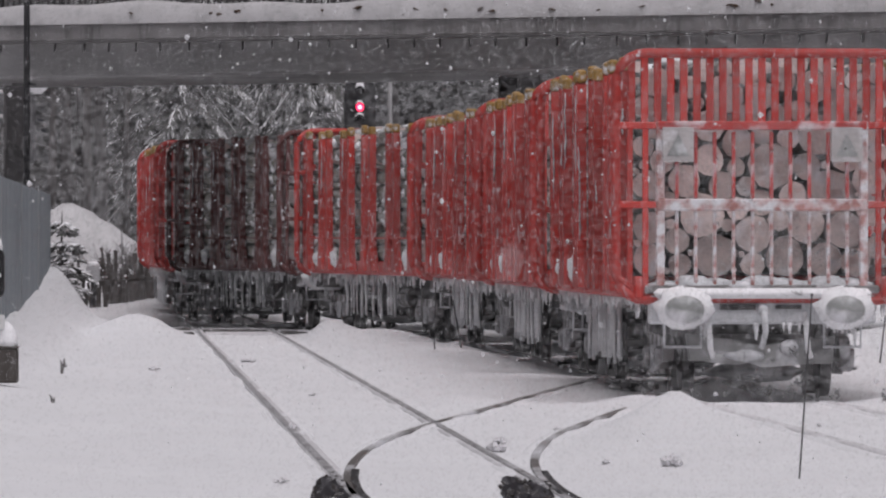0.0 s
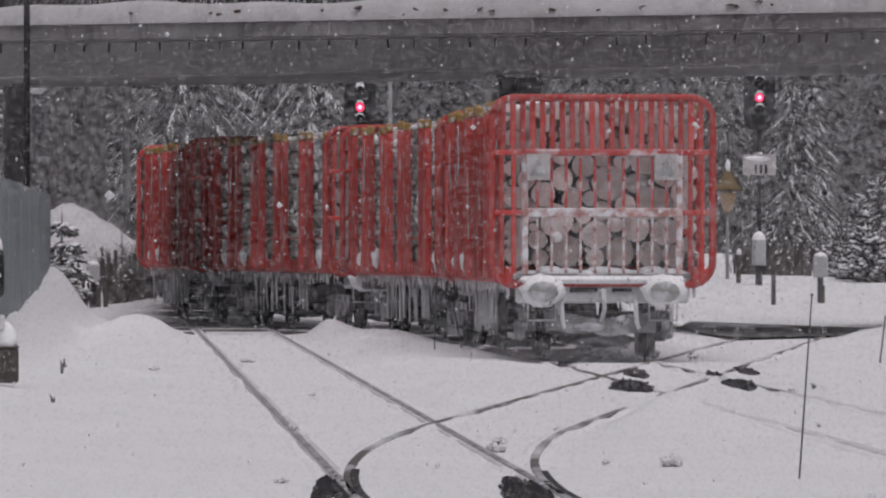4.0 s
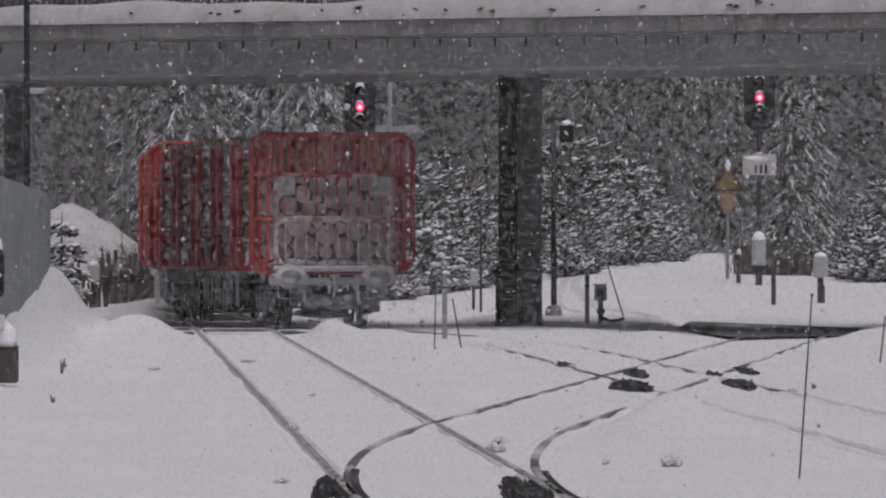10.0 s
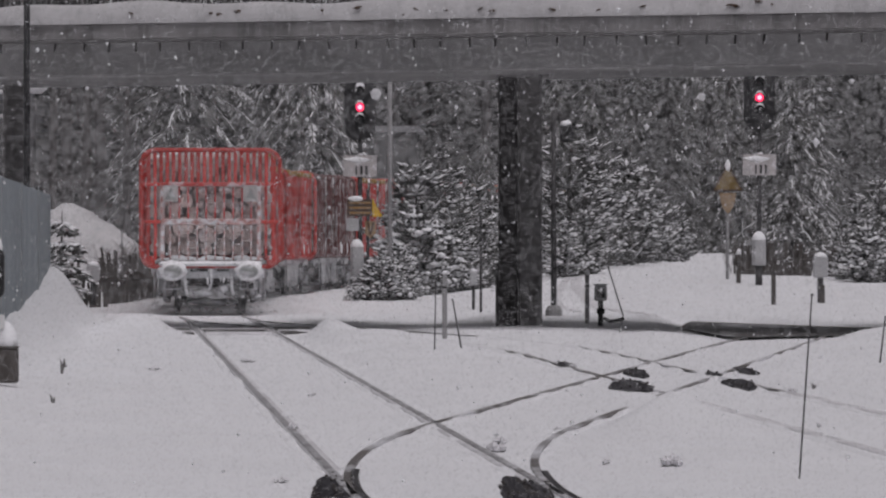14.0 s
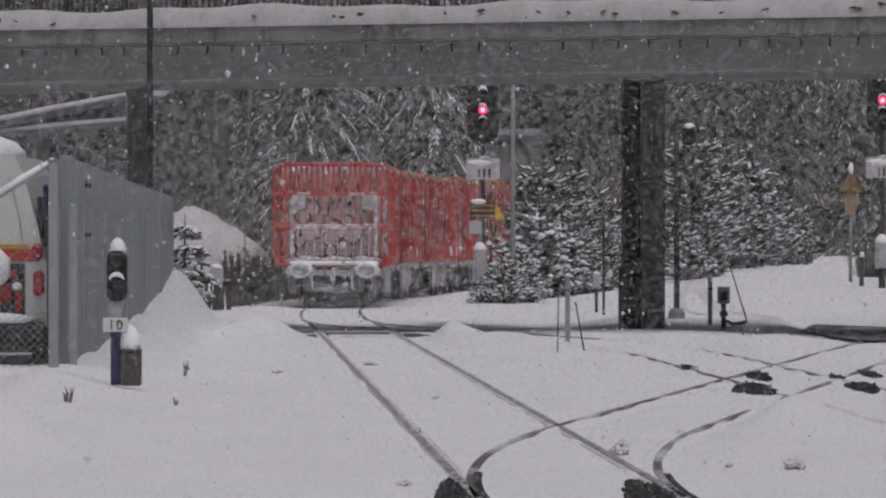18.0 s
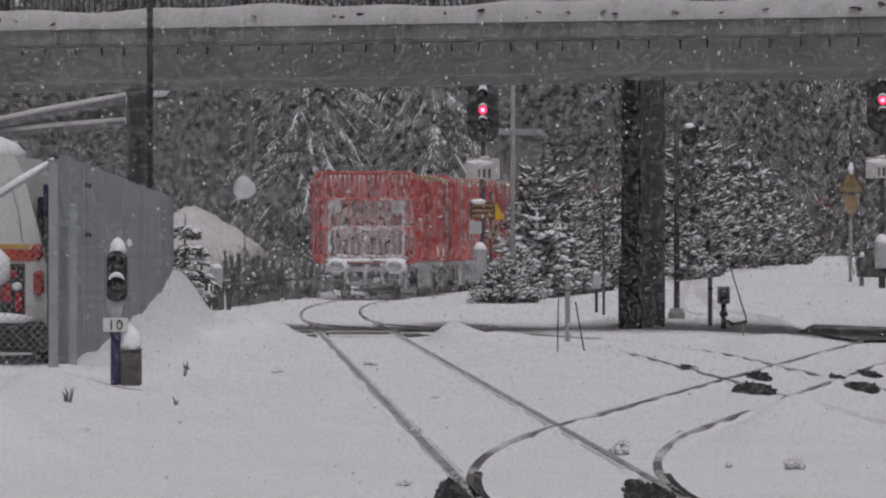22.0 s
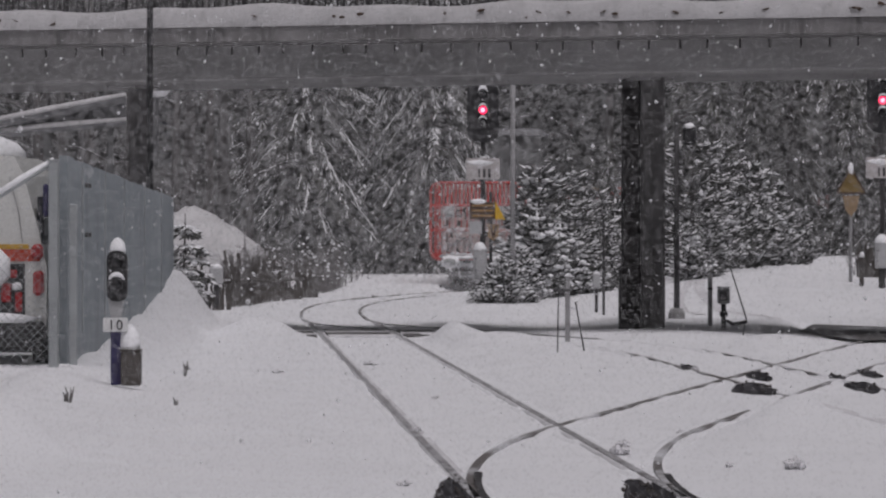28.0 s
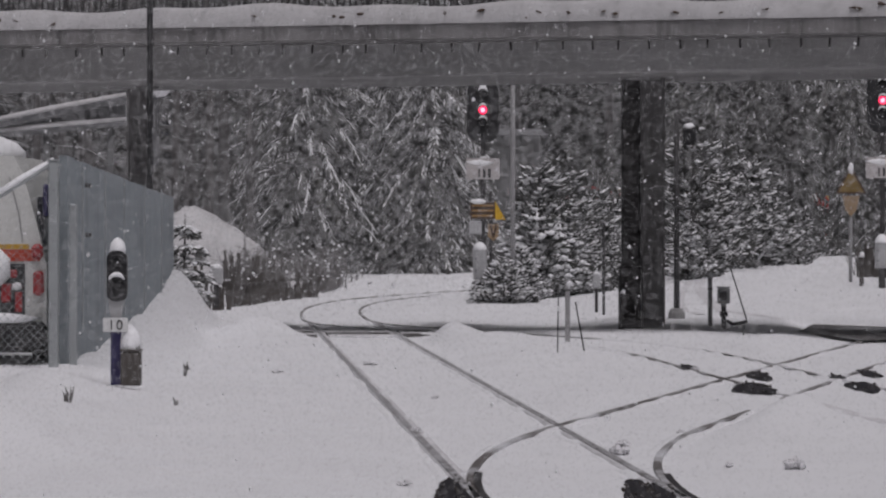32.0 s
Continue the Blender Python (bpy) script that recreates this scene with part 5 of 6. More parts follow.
def mesh_fence():
    """Galvanised gate post with a sloping brace and a wire mesh panel."""
    g = place2(94, 655, 101)
    t = thing("mesh_fence", g, "galvanised post with a snowy brace bar and chain-link mesh", "fence")
    s = 101 / FOCAL
    part("post", Build().box(0, 0, 185 * s - 0.15, 17 * s, 17 * s, 370 * s + 0.3, 0.012), M_GALVP, t)
    part("cap", Build().box(0, 0, 371 * s, 20 * s, 20 * s, 3 * s), M_GALVP, t)
    part("inner_post", Build().box(18 * s, 2.0, 130 * s, 14 * s, 0.1, 330 * s, 0.01), M_GALVP, t)
    a = (Vector((0, 0, 368 * s)), Vector((-105 * s, -0.3, 300 * s)))
    part("brace", Build().tube(a, 5 * s, 8), M_GALVP, t, smooth=True)
    part("brace_snow", Build().tube([a[0] + Vector((0, 0, 5 * s)), (a[0] + a[1]) / 2 + Vector((0, 0, 6.5 * s)), a[1] + Vector((0, 0, 6 * s))], [4 * s, 6 * s, 6 * s], 8), M_CLUMP, t, "snow on the brace bar", True)
    b = Build()
    w, h = 110 * s, 215 * s
    st = 15 * s
    r = 0.0028
    n = int((w + h) / st)
    for i in range(n + 1):
        c = i * st
        # two families of slanting wires clipped to the panel
        p0, p1 = (max(0, c - h), min(c, h)), (min(c, w), max(0, c - w))
        b.tube([(-p0[0], 0, p0[1]), (-p1[0], 0, p1[1])], r, 4, caps=False)
        q0, q1 = (max(0, c - h), h - min(c, h)), (min(c, w), h - max(0, c - w))
        b.tube([(-q0[0], 0.004, q0[1]), (-q1[0], 0.004, q1[1])], r, 4, caps=False)
    tagged(part("wire_mesh", b, M_GALVP, t, "thin chain-link wire", m=pose(0, 0.02, 5 * s)), kind="stuff")
    return t


mesh_fence()


def dwarf_signal():
    d = 96.5
    g = place2(205, 682, d)
    s = d / FOCAL
    t = thing("dwarf_signal", g, "small black two-lens dwarf signal with a white plate reading 10", "dwarf signal")
    part("post", Build().box(0, 0, 62 * s, 19 * s, 17 * s, 124 * s, 0.01), M_BLUEB, t, "dark bluish post")
    part("neck", Build().slab([(-9 * s, 118 * s), (9 * s, 118 * s), (15 * s, 160 * s), (-15 * s, 160 * s)], -0.06, 0.06, plane="xz"), M_CABIN, t)
    hd = part("signal_head", Build().slab(arch(36 * s, 90 * s, 15 * s, 5), -0.10, 0.10, at=(2 * s, 0, 193 * s), plane="xz"), M_BLACK, t, "black oval signal head")
    for k, z in enumerate((216, 178)):
        part("lens", Build().lathe([(0.01, -0.125), (0.05, -0.12), (0.065, -0.10)], "y", (2 * s, 0, z * s), 12), M_LENS, hd)
        b = Build()
        pts = [(2 * s + 0.095 * math.cos(radians(a)), -0.13, z * s + 0.095 * math.sin(radians(a))) for a in range(0, 181, 18)]
        part("hood", b.tube(pts, 0.018, 6), M_BLACK, hd)
    part("hood_snow", Build().tube([(2 * s + 0.095 * math.cos(radians(a)), -0.15, 180 * s + 0.012 + 0.095 * math.sin(radians(a))) for a in range(20, 161, 20)], [0.008, 0.016, 0.024, 0.028, 0.028, 0.024, 0.016, 0.008], 6), M_CLUMP, hd, smooth=True)
    part("snow_cap", Build().blob((3 * s, 0, 236 * s), 1, (15 * s, 0.10, 25 * s), 5, 12, 7, flat=0.15, rough=0.06), M_CLUMP, hd, "pointed cap of snow", True)
    pl = part("number_plate", Build().box(0, -0.13, 107 * s, 44 * s, 0.02, 25 * s, 0.004), M_WHITE, t, "white plate with black digits 10")
    write("10", 0.165, pl, 0.0, -0.144, 107 * s - 0.057)
    bx = part("relay_box", Build().box(27 * s, -0.04, 30 * s, 36 * s, 0.24, 62 * s, 0.02), M_WOOD, t, "dark weathered box at the foot")
    part("lid", Build().box(27 * s, -0.04, 62 * s, 39 * s, 0.27, 4 * s, 0.01), M_WOOD, bx)
    part("snow_lump", Build().blob((26 * s, -0.03, 66 * s), 1, (20 * s, 0.15, 40 * s), 5, 12, 7, flat=0.12, rough=0.1), M_CLUMP, bx, "heap of snow on the box", True)
    return t


dwarf_signal()


def van():
    """Rear quarter of a white van parked behind the fence."""
    d = 104.0
    s = d / FOCAL
    g = place2(-40, 655, d)
    t = thing("van", g, "white van with red and yellow reflective stripes, covered in snow", "van")
    W, H, L = 2.05, 2.72, 5.6
    x1 = (82 + 40) * s
    cx = x1 - W / 2
    prof = [(-W / 2, 0.42), (-W / 2, 1.35), (-W / 2 + 0.09, 2.0), (-W / 2 + 0.22, 2.5), (-W / 2 + 0.38, H), (W / 2 - 0.42, H), (W / 2 - 0.30, 2.5), (W / 2 - 0.10, 1.75), (W / 2, 1.30), (W / 2, 0.42)]
    part("body", Build().slab(prof, 0, L, at=(cx, 0, 0), plane="xz"), M_VAN, t, "white painted body")
    part("roof_snow", Build().blob((cx, L / 2, H), 1, (W / 2 - 0.46, L / 2, 0.30), 4, 18, 7, flat=0.1, rough=0.05), M_CLUMP, t, "thick snow on the roof", True)
    part("side_window", Build().slab([(0.3, 1.6), (1.6, 1.6), (1.6, 2.2), (0.35, 2.2)], W / 2 - 0.14, W / 2 - 0.05, at=(cx, 0, 0), plane="yz"), M_GLASS, t)
    part("side_mirror", Build().box(x1 - 0.02, 0.15, 2.15, 0.07, 0.12, 0.42, 0.02), M_BLUEB, t, "dark hinge cover")
    part("stripe", Build().box(-0.06, -0.006, 1.455, 1.70, 0.012, 0.15), M_TAPE, t, "red reflective stripe")
    part("stripe", Build().box(-0.15, -0.006, 1.565, 1.60, 0.012, 0.06), M_TAPEY, t, "yellow reflective stripe")
    part("tail_lamp", Build().box(0.757, -0.03, 1.50, 0.15, 0.10, 0.19, 0.04), M_TAIL, t, "rounded dark red tail lamp")
    part("tail_lamp", Build().box(0.775, -0.03, 1.10, 0.14, 0.10, 0.32, 0.04), M_TAIL, t, "upright red tail lamp")
    part("door_seam", Build().tube([(0.40, -0.008, 2.45), (0.52, -0.008, 2.0), (0.57, -0.008, 1.62)], 0.008, 5), M_GREYP, t, "dark seam of the rear door")
    part("bumper", Build().box(cx, -0.08, 0.42, W + 0.02, 0.24, 0.40, 0.07), M_RUBBER, t, "black plastic bumper")
    part("bumper_snow", Build().blob((cx + 0.1, -0.12, 0.62), 1, (W / 2 - 0.2, 0.14, 0.12), 8, 16, 5, flat=0.2), M_CLUMP, t, "snow on the bumper", True)
    part("door_ledge_snow", Build().blob((0.16, -0.10, 1.30), 1, (0.26, 0.14, 0.27), 9, 14, 8, rough=0.10), M_CLUMP, t, "snow heaped on the rear step", smooth=True)
    part("plate_recess", Build().box(0.44, -0.012, 1.02, 0.32, 0.02, 0.66, 0.01), M_RUBBER, t, "dark recess beside the rear door")
    for x, z, w, h in ((0.36, 0.98, 0.12, 0.24), (0.52, 0.86, 0.09, 0.26), (0.40, 1.22, 0.20, 0.10)):
        part("reflector", Build().box(x, -0.03, z, w, 0.03, h, 0.012), M_TAIL, t, "small dark red reflector")
    part("recess_snow", Build().blob((0.50, -0.04, 1.06), 1, (0.07, 0.04, 0.05), 12, 9, 6, rough=0.2), M_CLUMP, t, smooth=True)
    for y in (1.1, 4.4):
        for q in (-1, 1):
            part("wheel", Build().lathe([(0.1, -0.1), (0.30, -0.1), (0.34, -0.06), (0.34, 0.06), (0.30, 0.1), (0.1, 0.1)], "x", n=18), M_RUBBER, t, m=pose(cx + q * (W / 2 - 0.14), y, 0.34))
    return t


van()


# ---------------------------------------------------------------- trees
def conifer(name, h, spread, seed, label, droop=0.5, rows=26, bare=0.1, snow=0.8, per=7, twig=0.55, tips=9, fat=1.0, needles=None, bark=None, slim=1.0, pad=1.0):
    """A snow-laden conifer: trunk, limbs, hanging needle sprays and snow lying on them. Base at the origin."""
    rr = random.Random(seed)
    t = tagged(new(name), label, "tree", "snow-laden conifers")
    part("trunk", Build().tube([(0, 0, -0.5), (0.02 * h * rr.uniform(-1, 1), 0, h * 0.5), (0, 0, h)], [0.016 * h + 0.03, 0.010 * h + 0.02, 0.01], 8), bark or M_TRUNK, t, smooth=True)
    limb, need, sn = Build(), Build(), Build()
    for k in range(rows):
        f = bare + (1 - bare) * (k + rr.uniform(-0.4, 0.4)) / rows
        f = max(bare * 0.8, min(0.985, f))
        z = f * h
        reach = spread * (1 - f) ** 0.72 * rr.uniform(0.85, 1.12) + 0.12
        m = max(4, int(per * (0.6 + 0.6 * (1 - f))))
        a0 = rr.uniform(0, 6.28)
        for j in range(m):
            a = a0 + 2 * math.pi * j / m + rr.uniform(-0.35, 0.35)
            ln = reach * rr.uniform(0.6, 1.15)
            dr = droop * rr.uniform(0.6, 1.4)
            ca, sa = math.cos(a), math.sin(a)
            pts = []
            for q in range(6):
                u = q / 5
                pts.append(Vector((ca * ln * u, sa * ln * u, z + ln * (0.25 * u * (1 - f) - dr * u * u))))
            limb.tube(pts, [0.012 * h ** 0.5 * (1 - 0.85 * q / 5) for q in range(6)], 4, caps=False)
            # snow lying along the limb
            if fat < 1.2 and ln > 1.2 and pad > 1:
                # thick pads of snow weigh down the outer half of the long limbs
                if rr.random() < snow * 0.8 * min(1.0, f / 0.17):
                    w0 = rr.uniform(0.02, 0.055) * min(1.0, ln / 2.2)
                    sn.tube([q + Vector((rr.uniform(-0.05, 0.05), rr.uniform(-0.05, 0.05), w0 * 0.4)) for q in pts[3:]], [w0 * v * rr.uniform(0.7, 1.2) for v in (0.5, 1.1, 0.5)], 5, caps=False, squash=0.5)
            elif rr.random() < snow * (0.6 if fat < 1.2 else 1.0):
                k0 = 1 if ln > 1 else 0
                w0 = (0.024 + 0.016 * ln) * rr.uniform(0.5, 1.2) * fat
                sn.tube([q + Vector((0, 0, w0 * 0.35)) for q in pts[k0:]], [w0 * v for v in (0.45, 0.9, 1.1, 1.0, 0.75, 0.25)[k0:]], 4, caps=False, squash=0.55)
            if fat > 1.2:
                for q in range(2):
                    sn.blob(pts[5 - q] + Vector((rr.uniform(-0.05, 0.05), rr.uniform(-0.05, 0.05), 0.03)), 1, (rr.uniform(0.05, 0.15) * fat / 1.5, rr.uniform(0.05, 0.15) * fat / 1.5, rr.uniform(0.03, 0.06) * fat / 1.5), rr.randint(0, 999), 5, 3, rough=0.3)
            # side sprays, feathered along the limb; some limbs have shed their snow
            load = 1.0 if pad <= 1 else (1.15 if rr.random() < 0.6 else 0.1) * min(1.0, f / 0.17)
            nt = max(4, int(tips * (0.35 + ln / spread)))
            for q in range(nt):
                u = 0.2 + 0.8 * (q + rr.random()) / nt
                i = min(4, int(u * 5))
                p = pts[i].lerp(pts[i + 1], u * 5 - i)
                side = 1 if q % 2 else -1
                w = a + side * rr.uniform(0.45, 1.0) * (1.2 - 0.55 * u)
                tl = twig * rr.uniform(0.6, 1.25) * (1.15 - 0.5 * u)
                if pad > 1:         # sprays hang in fingers from the outer limb
                    tl *= rr.uniform(0.9, 1.5)
                    e = p + Vector((math.cos(w) * tl * 0.6, math.sin(w) * tl * 0.6, -tl * rr.uniform(0.4, 0.95)))
                else:
                    e = p + Vector((math.cos(w) * tl, math.sin(w) * tl, -tl * rr.uniform(0.15, 0.6) * (0.5 + droop) if droop > 0 else tl * rr.uniform(-0.2, 0.7)))
                d = e - p
                nrm = d.cross(Vector((0, 0, 1)))
                if nrm.length < 1e-4:
                    continue
                nrm.normalize()
                wd = tl * rr.uniform(0.12, 0.22) * slim
                dn = Vector((0, 0, -wd * rr.uniform(0.8, 2.4)))
                mid = p.lerp(e, 0.55)
                need.add([p, mid + nrm * wd + dn * 0.5, e, mid - nrm * wd + dn * 0.5, mid + dn * 1.3, mid + Vector((0, 0, 0.02))],
                         [(0, 1, 2, 5), (0, 5, 2, 3), (0, 4, 2)])
                if rr.random() < snow * 0.75 * load:
                    g = rr.uniform(0.16, 0.42) * fat * pad
                    o = Vector((0, 0, wd * rr.uniform(0.2, 0.5) + 0.015))
                    sn.add([p + o * 0.4, mid + nrm * wd * g + dn * 0.2, e.lerp(p, 0.05) + o * 0.2, mid - nrm * wd * g + dn * 0.2, mid + o],
                           [(0, 1, 4), (1, 2, 4), (2, 3, 4), (3, 0, 4)])
    tagged(part("limb_frame", limb, bark or M_TRUNK, t, smooth=True), kind="stuff")
    tagged(part("crown", need, needles or M_NEEDLE, t, "dark green needle sprays"), kind="stuff")
    tagged(part("snow_load", sn, M_CLUMP, t, "snow lying on the branches", True), kind="stuff")
    return t


def bare_tree(name, h, seed, label):
    """A leafless birch or alder with fine twigs."""
    rr = random.Random(seed)
    t = tagged(new(name), label, "tree", "bare trees")
    top = Vector((rr.uniform(-0.5, 0.5), 0, h))
    part("trunk", Build().tube([(0, 0, -0.5), (0.1, 0, h * 0.4), top], [0.011 * h + 0.03, 0.008 * h + 0.02, 0.015], 8), M_TRUNK, t, smooth=True)
    b, s = Build(), Build()
    for k in range(46):
        z = h * rr.uniform(0.12, 0.97)
        a = rr.uniform(0, 6.28)
        ln = (h - z) * 0.28 + rr.uniform(0.5, 1.6)
        p = Vector((0.1, 0, z))
        pts = [p]
        for q in range(1, 5):
            u = q / 4
            pts.append(p + Vector((math.cos(a) * ln * u, math.sin(a) * ln * u, ln * (0.55 * u - 0.25 * u * u) + rr.uniform(-0.08, 0.08))))
        b.tube(pts, [0.03, 0.024, 0.018, 0.012, 0.006], 4, caps=False)
        if rr.random() < 0.12:
            s.tube([q + Vector((0, 0, 0.02)) for q in pts[1:5]], [0.006, 0.012, 0.011, 0.005], 4, caps=False, squash=0.6)
        for q in range(9):
            c = pts[rr.randint(1, 4)]
            w = a + rr.uniform(-1.3, 1.3)
            e = c + Vector((math.cos(w), math.sin(w), rr.uniform(-0.4, 0.7))) * rr.uniform(0.3, 0.9)
            b.tube([c, (c + e) / 2 + Vector((0, 0, 0.04)), e], [0.012, 0.009, 0.004], 3, caps=False)
    tagged(part("branch_work", b, M_TRUNKF, t), kind="stuff")
    tagged(part("branch_snow", s, M_CLUMP, t, smooth=True), kind="stuff")
    return t


def stand(src, px, d, scale=1.0, rz=0, sx=1.0):
    x = (px - 784) * d / FOCAL
    return copy_thing(src, pose(x, d, gz(x, d) - 0.05, 0, 0, rz) @ Matrix.Diagonal((scale * sx, scale * sx, scale, 1)))


def stand_first(src, px, d, rz=0):
    x = (px - 784) * d / FOCAL
    src.matrix_basis = pose(x, d, gz(x, d) - 0.05, 0, 0, rz)


SPRUCE_A = conifer("spruce", 15.0, 4.3, 1, "large old spruce with drooping snow-loaded branches", 0.62, 30, 0.02, 0.58, 8, 0.46, 40, pad=1.45, slim=0.8)
SPRUCE_B = conifer("spruce", 17.0, 3.4, 2, "tall spruce with drooping snow-loaded branches", 0.80, 32, 0.02, 0.58, 7, 0.45, 40, pad=1.45, slim=0.8)
PINE_A = conifer("young_pine", 4.0, 1.5, 3, "young bushy pine thickly covered in snow", -0.32, 13, 0.02, 0.55, 7, 0.54, 14, 1.65, slim=0.7)
PINE_B = conifer("young_pine", 4.6, 1.7, 4, "young pine with snow on every branch", -0.24, 13, 0.02, 0.55, 7, 0.54, 15, 1.5, slim=0.6)
WOOD_A = conifer("forest_spruce", 18.0, 2.9, 5, "dark forest spruce, needles greyed to paint distance haze", 0.55, 34, 0.04, 0.0, 7, 0.42, 22, 0.6, M_NEEDLEHAZE, M_TRUNKF, slim=0.8)
WOOD_B = conifer("forest_pine", 19.0, 2.6, 6, "dark forest pine, needles greyed to paint distance haze", -0.15, 30, 0.08, 0.0, 6, 0.42, 22, 0.6, M_NEEDLEHAZE, M_TRUNKF, slim=0.8)
TALL = conifer("forest_pine", 17.0, 2.4, 9, "tall pine with a bare dark trunk and a high crown", -0.1, 14, 0.42, 0.12, 6, 0.8, 8, 0.6, M_NEEDLEHAZE, M_TRUNKF)
PINE_C = conifer("young_pine", 2.5, 1.25, 12, "low young pine weighed down with clumps of snow", -0.12, 11, 0.02, 0.8, 7, 0.42, 12, 2.0, slim=0.8)
SPRUCE_C = conifer("spruce", 15.0, 3.6, 11, "forest spruce with a dusting of snow on its drooping branches", 0.6, 21, 0.03, 0.22, 7, 0.6, 22, 0.8, pad=1.4)
BUSH = conifer("small_spruce", 2.6, 0.80, 7, "small spruce sapling with clumps of snow on its branches", 0.34, 11, 0.0, 0.8, 5, 0.34, 9, 1.3)
BIRCH = bare_tree("bare_birch", 15.0, 8, "leafless grey birch with thin snowy twigs")

# old spruces beyond the curve
stand_first(SPRUCE_A, 330, 338, 20)
stand(SPRUCE_A, 420, 352, 1.05, 130)
stand_first(SPRUCE_B, 490, 340, 60)
stand(SPRUCE_B, 550, 336, 0.95, 200)
stand(SPRUCE_B, 260, 350, 0.8, 100)
stand(SPRUCE_A, 575, 352, 0.7, 310)
# young pines behind the signals
stand_first(PINE_A, 738, 242, 0)
for k, (px, d, sc) in enumerate(((778, 246, 0.92), (832, 252, 0.8), (800, 236, 0.6), (868, 262, 0.72), (715, 250, 0.5), (752, 262, 0.85), (905, 268, 0.5), (690, 246, 0.4), (845, 238, 0.5))):
    stand(PINE_A if k % 2 else PINE_B, px, d, sc, 47 * k)
stand_first(PINE_C, 738, 234, 0)
for k, (px, d, sc) in enumerate(((778, 235, 0.85), (705, 233, 0.6), (812, 237, 0.7), (1000, 238, 0.6))):
    stand(PINE_C, px, d, sc, 66 * k)
stand_first(PINE_B, 1010, 246, 0)
for k, (px, d, sc) in enumerate(((968, 254, 0.72), (1055, 250, 0.84), (1105, 256, 0.86), (1150, 262, 0.68), (1035, 240, 0.5), (1085, 264, 0.85), (1195, 268, 0.5))):
    stand(PINE_B if k % 2 else PINE_A, px, d, sc, 71 * k)
# spruces on the right
stand(SPRUCE_A, 1400, 275, 0.44, 33, 1.0)
stand(SPRUCE_B, 1440, 285, 0.40, 140, 1.1)
stand(WOOD_A, 1180, 300, 0.6, 80)
stand_first(SPRUCE_C, 1260, 325, 10)
stand(SPRUCE_C, 862, 270, 0.29, 40)
stand(SPRUCE_C, 742, 270, 0.235, 200)
stand(SPRUCE_C, 800, 271, 0.245, 280)
stand(SPRUCE_C, 930, 273, 0.36, 140)
stand(WOOD_B, 1330, 320, 0.7, 10)
stand(PINE_A, 1520, 250, 0.55, 10)
stand(PINE_B, 1490, 246, 0.35, 10)
stand(PINE_A, 1555, 256, 0.7, 100)
# trees that close the view along the curve
for k, (px, d, sc) in enumerate(((985, 300, 0.42), (1050, 306, 0.5), (1120, 302, 0.46), (1190, 306, 0.5), (1290, 300, 0.46))):
    stand(SPRUCE_C, px, d, sc * 1.1, 53 * k)
for k, (px, d, sc) in enumerate(((716, 300, 0.30), (752, 292, 0.33), (792, 300, 0.34), (826, 294, 0.32), (858, 302, 0.35), (896, 296, 0.33))):
    stand(SPRUCE_C, px, d, sc, 97 * k)
# dark wood behind everything
stand_first(WOOD_A, 760, 380, 0)
stand_first(WOOD_B, 900, 392, 0)
rr = random.Random(77)
for k in range(38):
    px = -420 + k * 64 + rr.uniform(-20, 20)
    stand(WOOD_A if k % 2 else WOOD_B, px, rr.uniform(372, 440), rr.uniform(0.8, 1.25), rr.uniform(0, 360))
# bare trees on the left
stand_first(BIRCH, 90, 300, 0)
for k, (px, d, sc) in enumerate(((150, 310, 1.1), (10, 290, 1.0), (-60, 300, 1.1), (-150, 285, 0.9), (225, 330, 0.9), (-110, 330, 1.1))):
    stand(BIRCH, px, d, sc, 60 * k)
stand_first(TALL, 118, 318, 0)
for k, (px, d, sc) in enumerate(((178, 326, 1.0), (20, 330, 1.05), (-70, 322, 1.0), (-140, 335, 1.0), (232, 345, 0.9), (700, 376, 0.9), (860, 372, 1.0))):
    stand(TALL, px, d, sc, 80 * k)
for k, (px, d, sc) in enumerate(((1536, 229, 0.66), (1496, 231, 0.42), (1568, 230, 0.6))):
    stand(PINE_C, px, d, sc, 120 * k)
# small saplings
stand_first(BUSH, 110, 205, 0)
for k, (px, d, sc) in enumerate(((658, 222, 0.42), (676, 222, 0.52), (694, 224, 0.45), (715, 226, 0.5))):
    stand(PINE_C, px, d, sc, 90 * k)
for k, (px, d, sc) in enumerate(((122, 204, 0.5), (98, 207, 0.6), (625, 223, 0.3), (312, 300, 0.4), (330, 302, 0.3))):
    stand(BUSH, px, d, sc, 37 * k)


# ---------------------------------------------------------------- things beyond the fence
def snow_pile():
    b = Build()
    n, m = 26, 12
    vs, fs = [], []
    for i in range(n):
        for j in range(m):
            u, v = i / (n - 1) * 2 - 1, j / (m - 1) * 2 - 1
            h = max(0.0, 1 - abs(u) ** 1.7) * max(0.0, 1 - v * v) ** 0.5
            vs.append((u * 4.2, v * 2.5, 2.6 * h + (0.14 * math.sin(7 * u + 3 * v) + 0.10 * math.sin(13 * u - 5 * v) + 0.07 * math.sin(23 * u + 9 * v)) * h - 0.3))
    for i in range(n - 1):
        for j in range(m - 1):
            fs.append((i * m + j, (i + 1) * m + j, (i + 1) * m + j + 1, i * m + j + 1))
    g = place(100, 450, 266)
    # Greyed snow colour paints the haze lying over the far mound.
    ob = tagged(new("snow_mound", b.add(vs, fs).mesh("snow_mound", M_DIMSNOW, True)), "big heap of cleared snow behind a picket fence", "snow mound")
    ob.matrix_basis = pose(g.x, g.y, gz(g.x, g.y))
    return ob


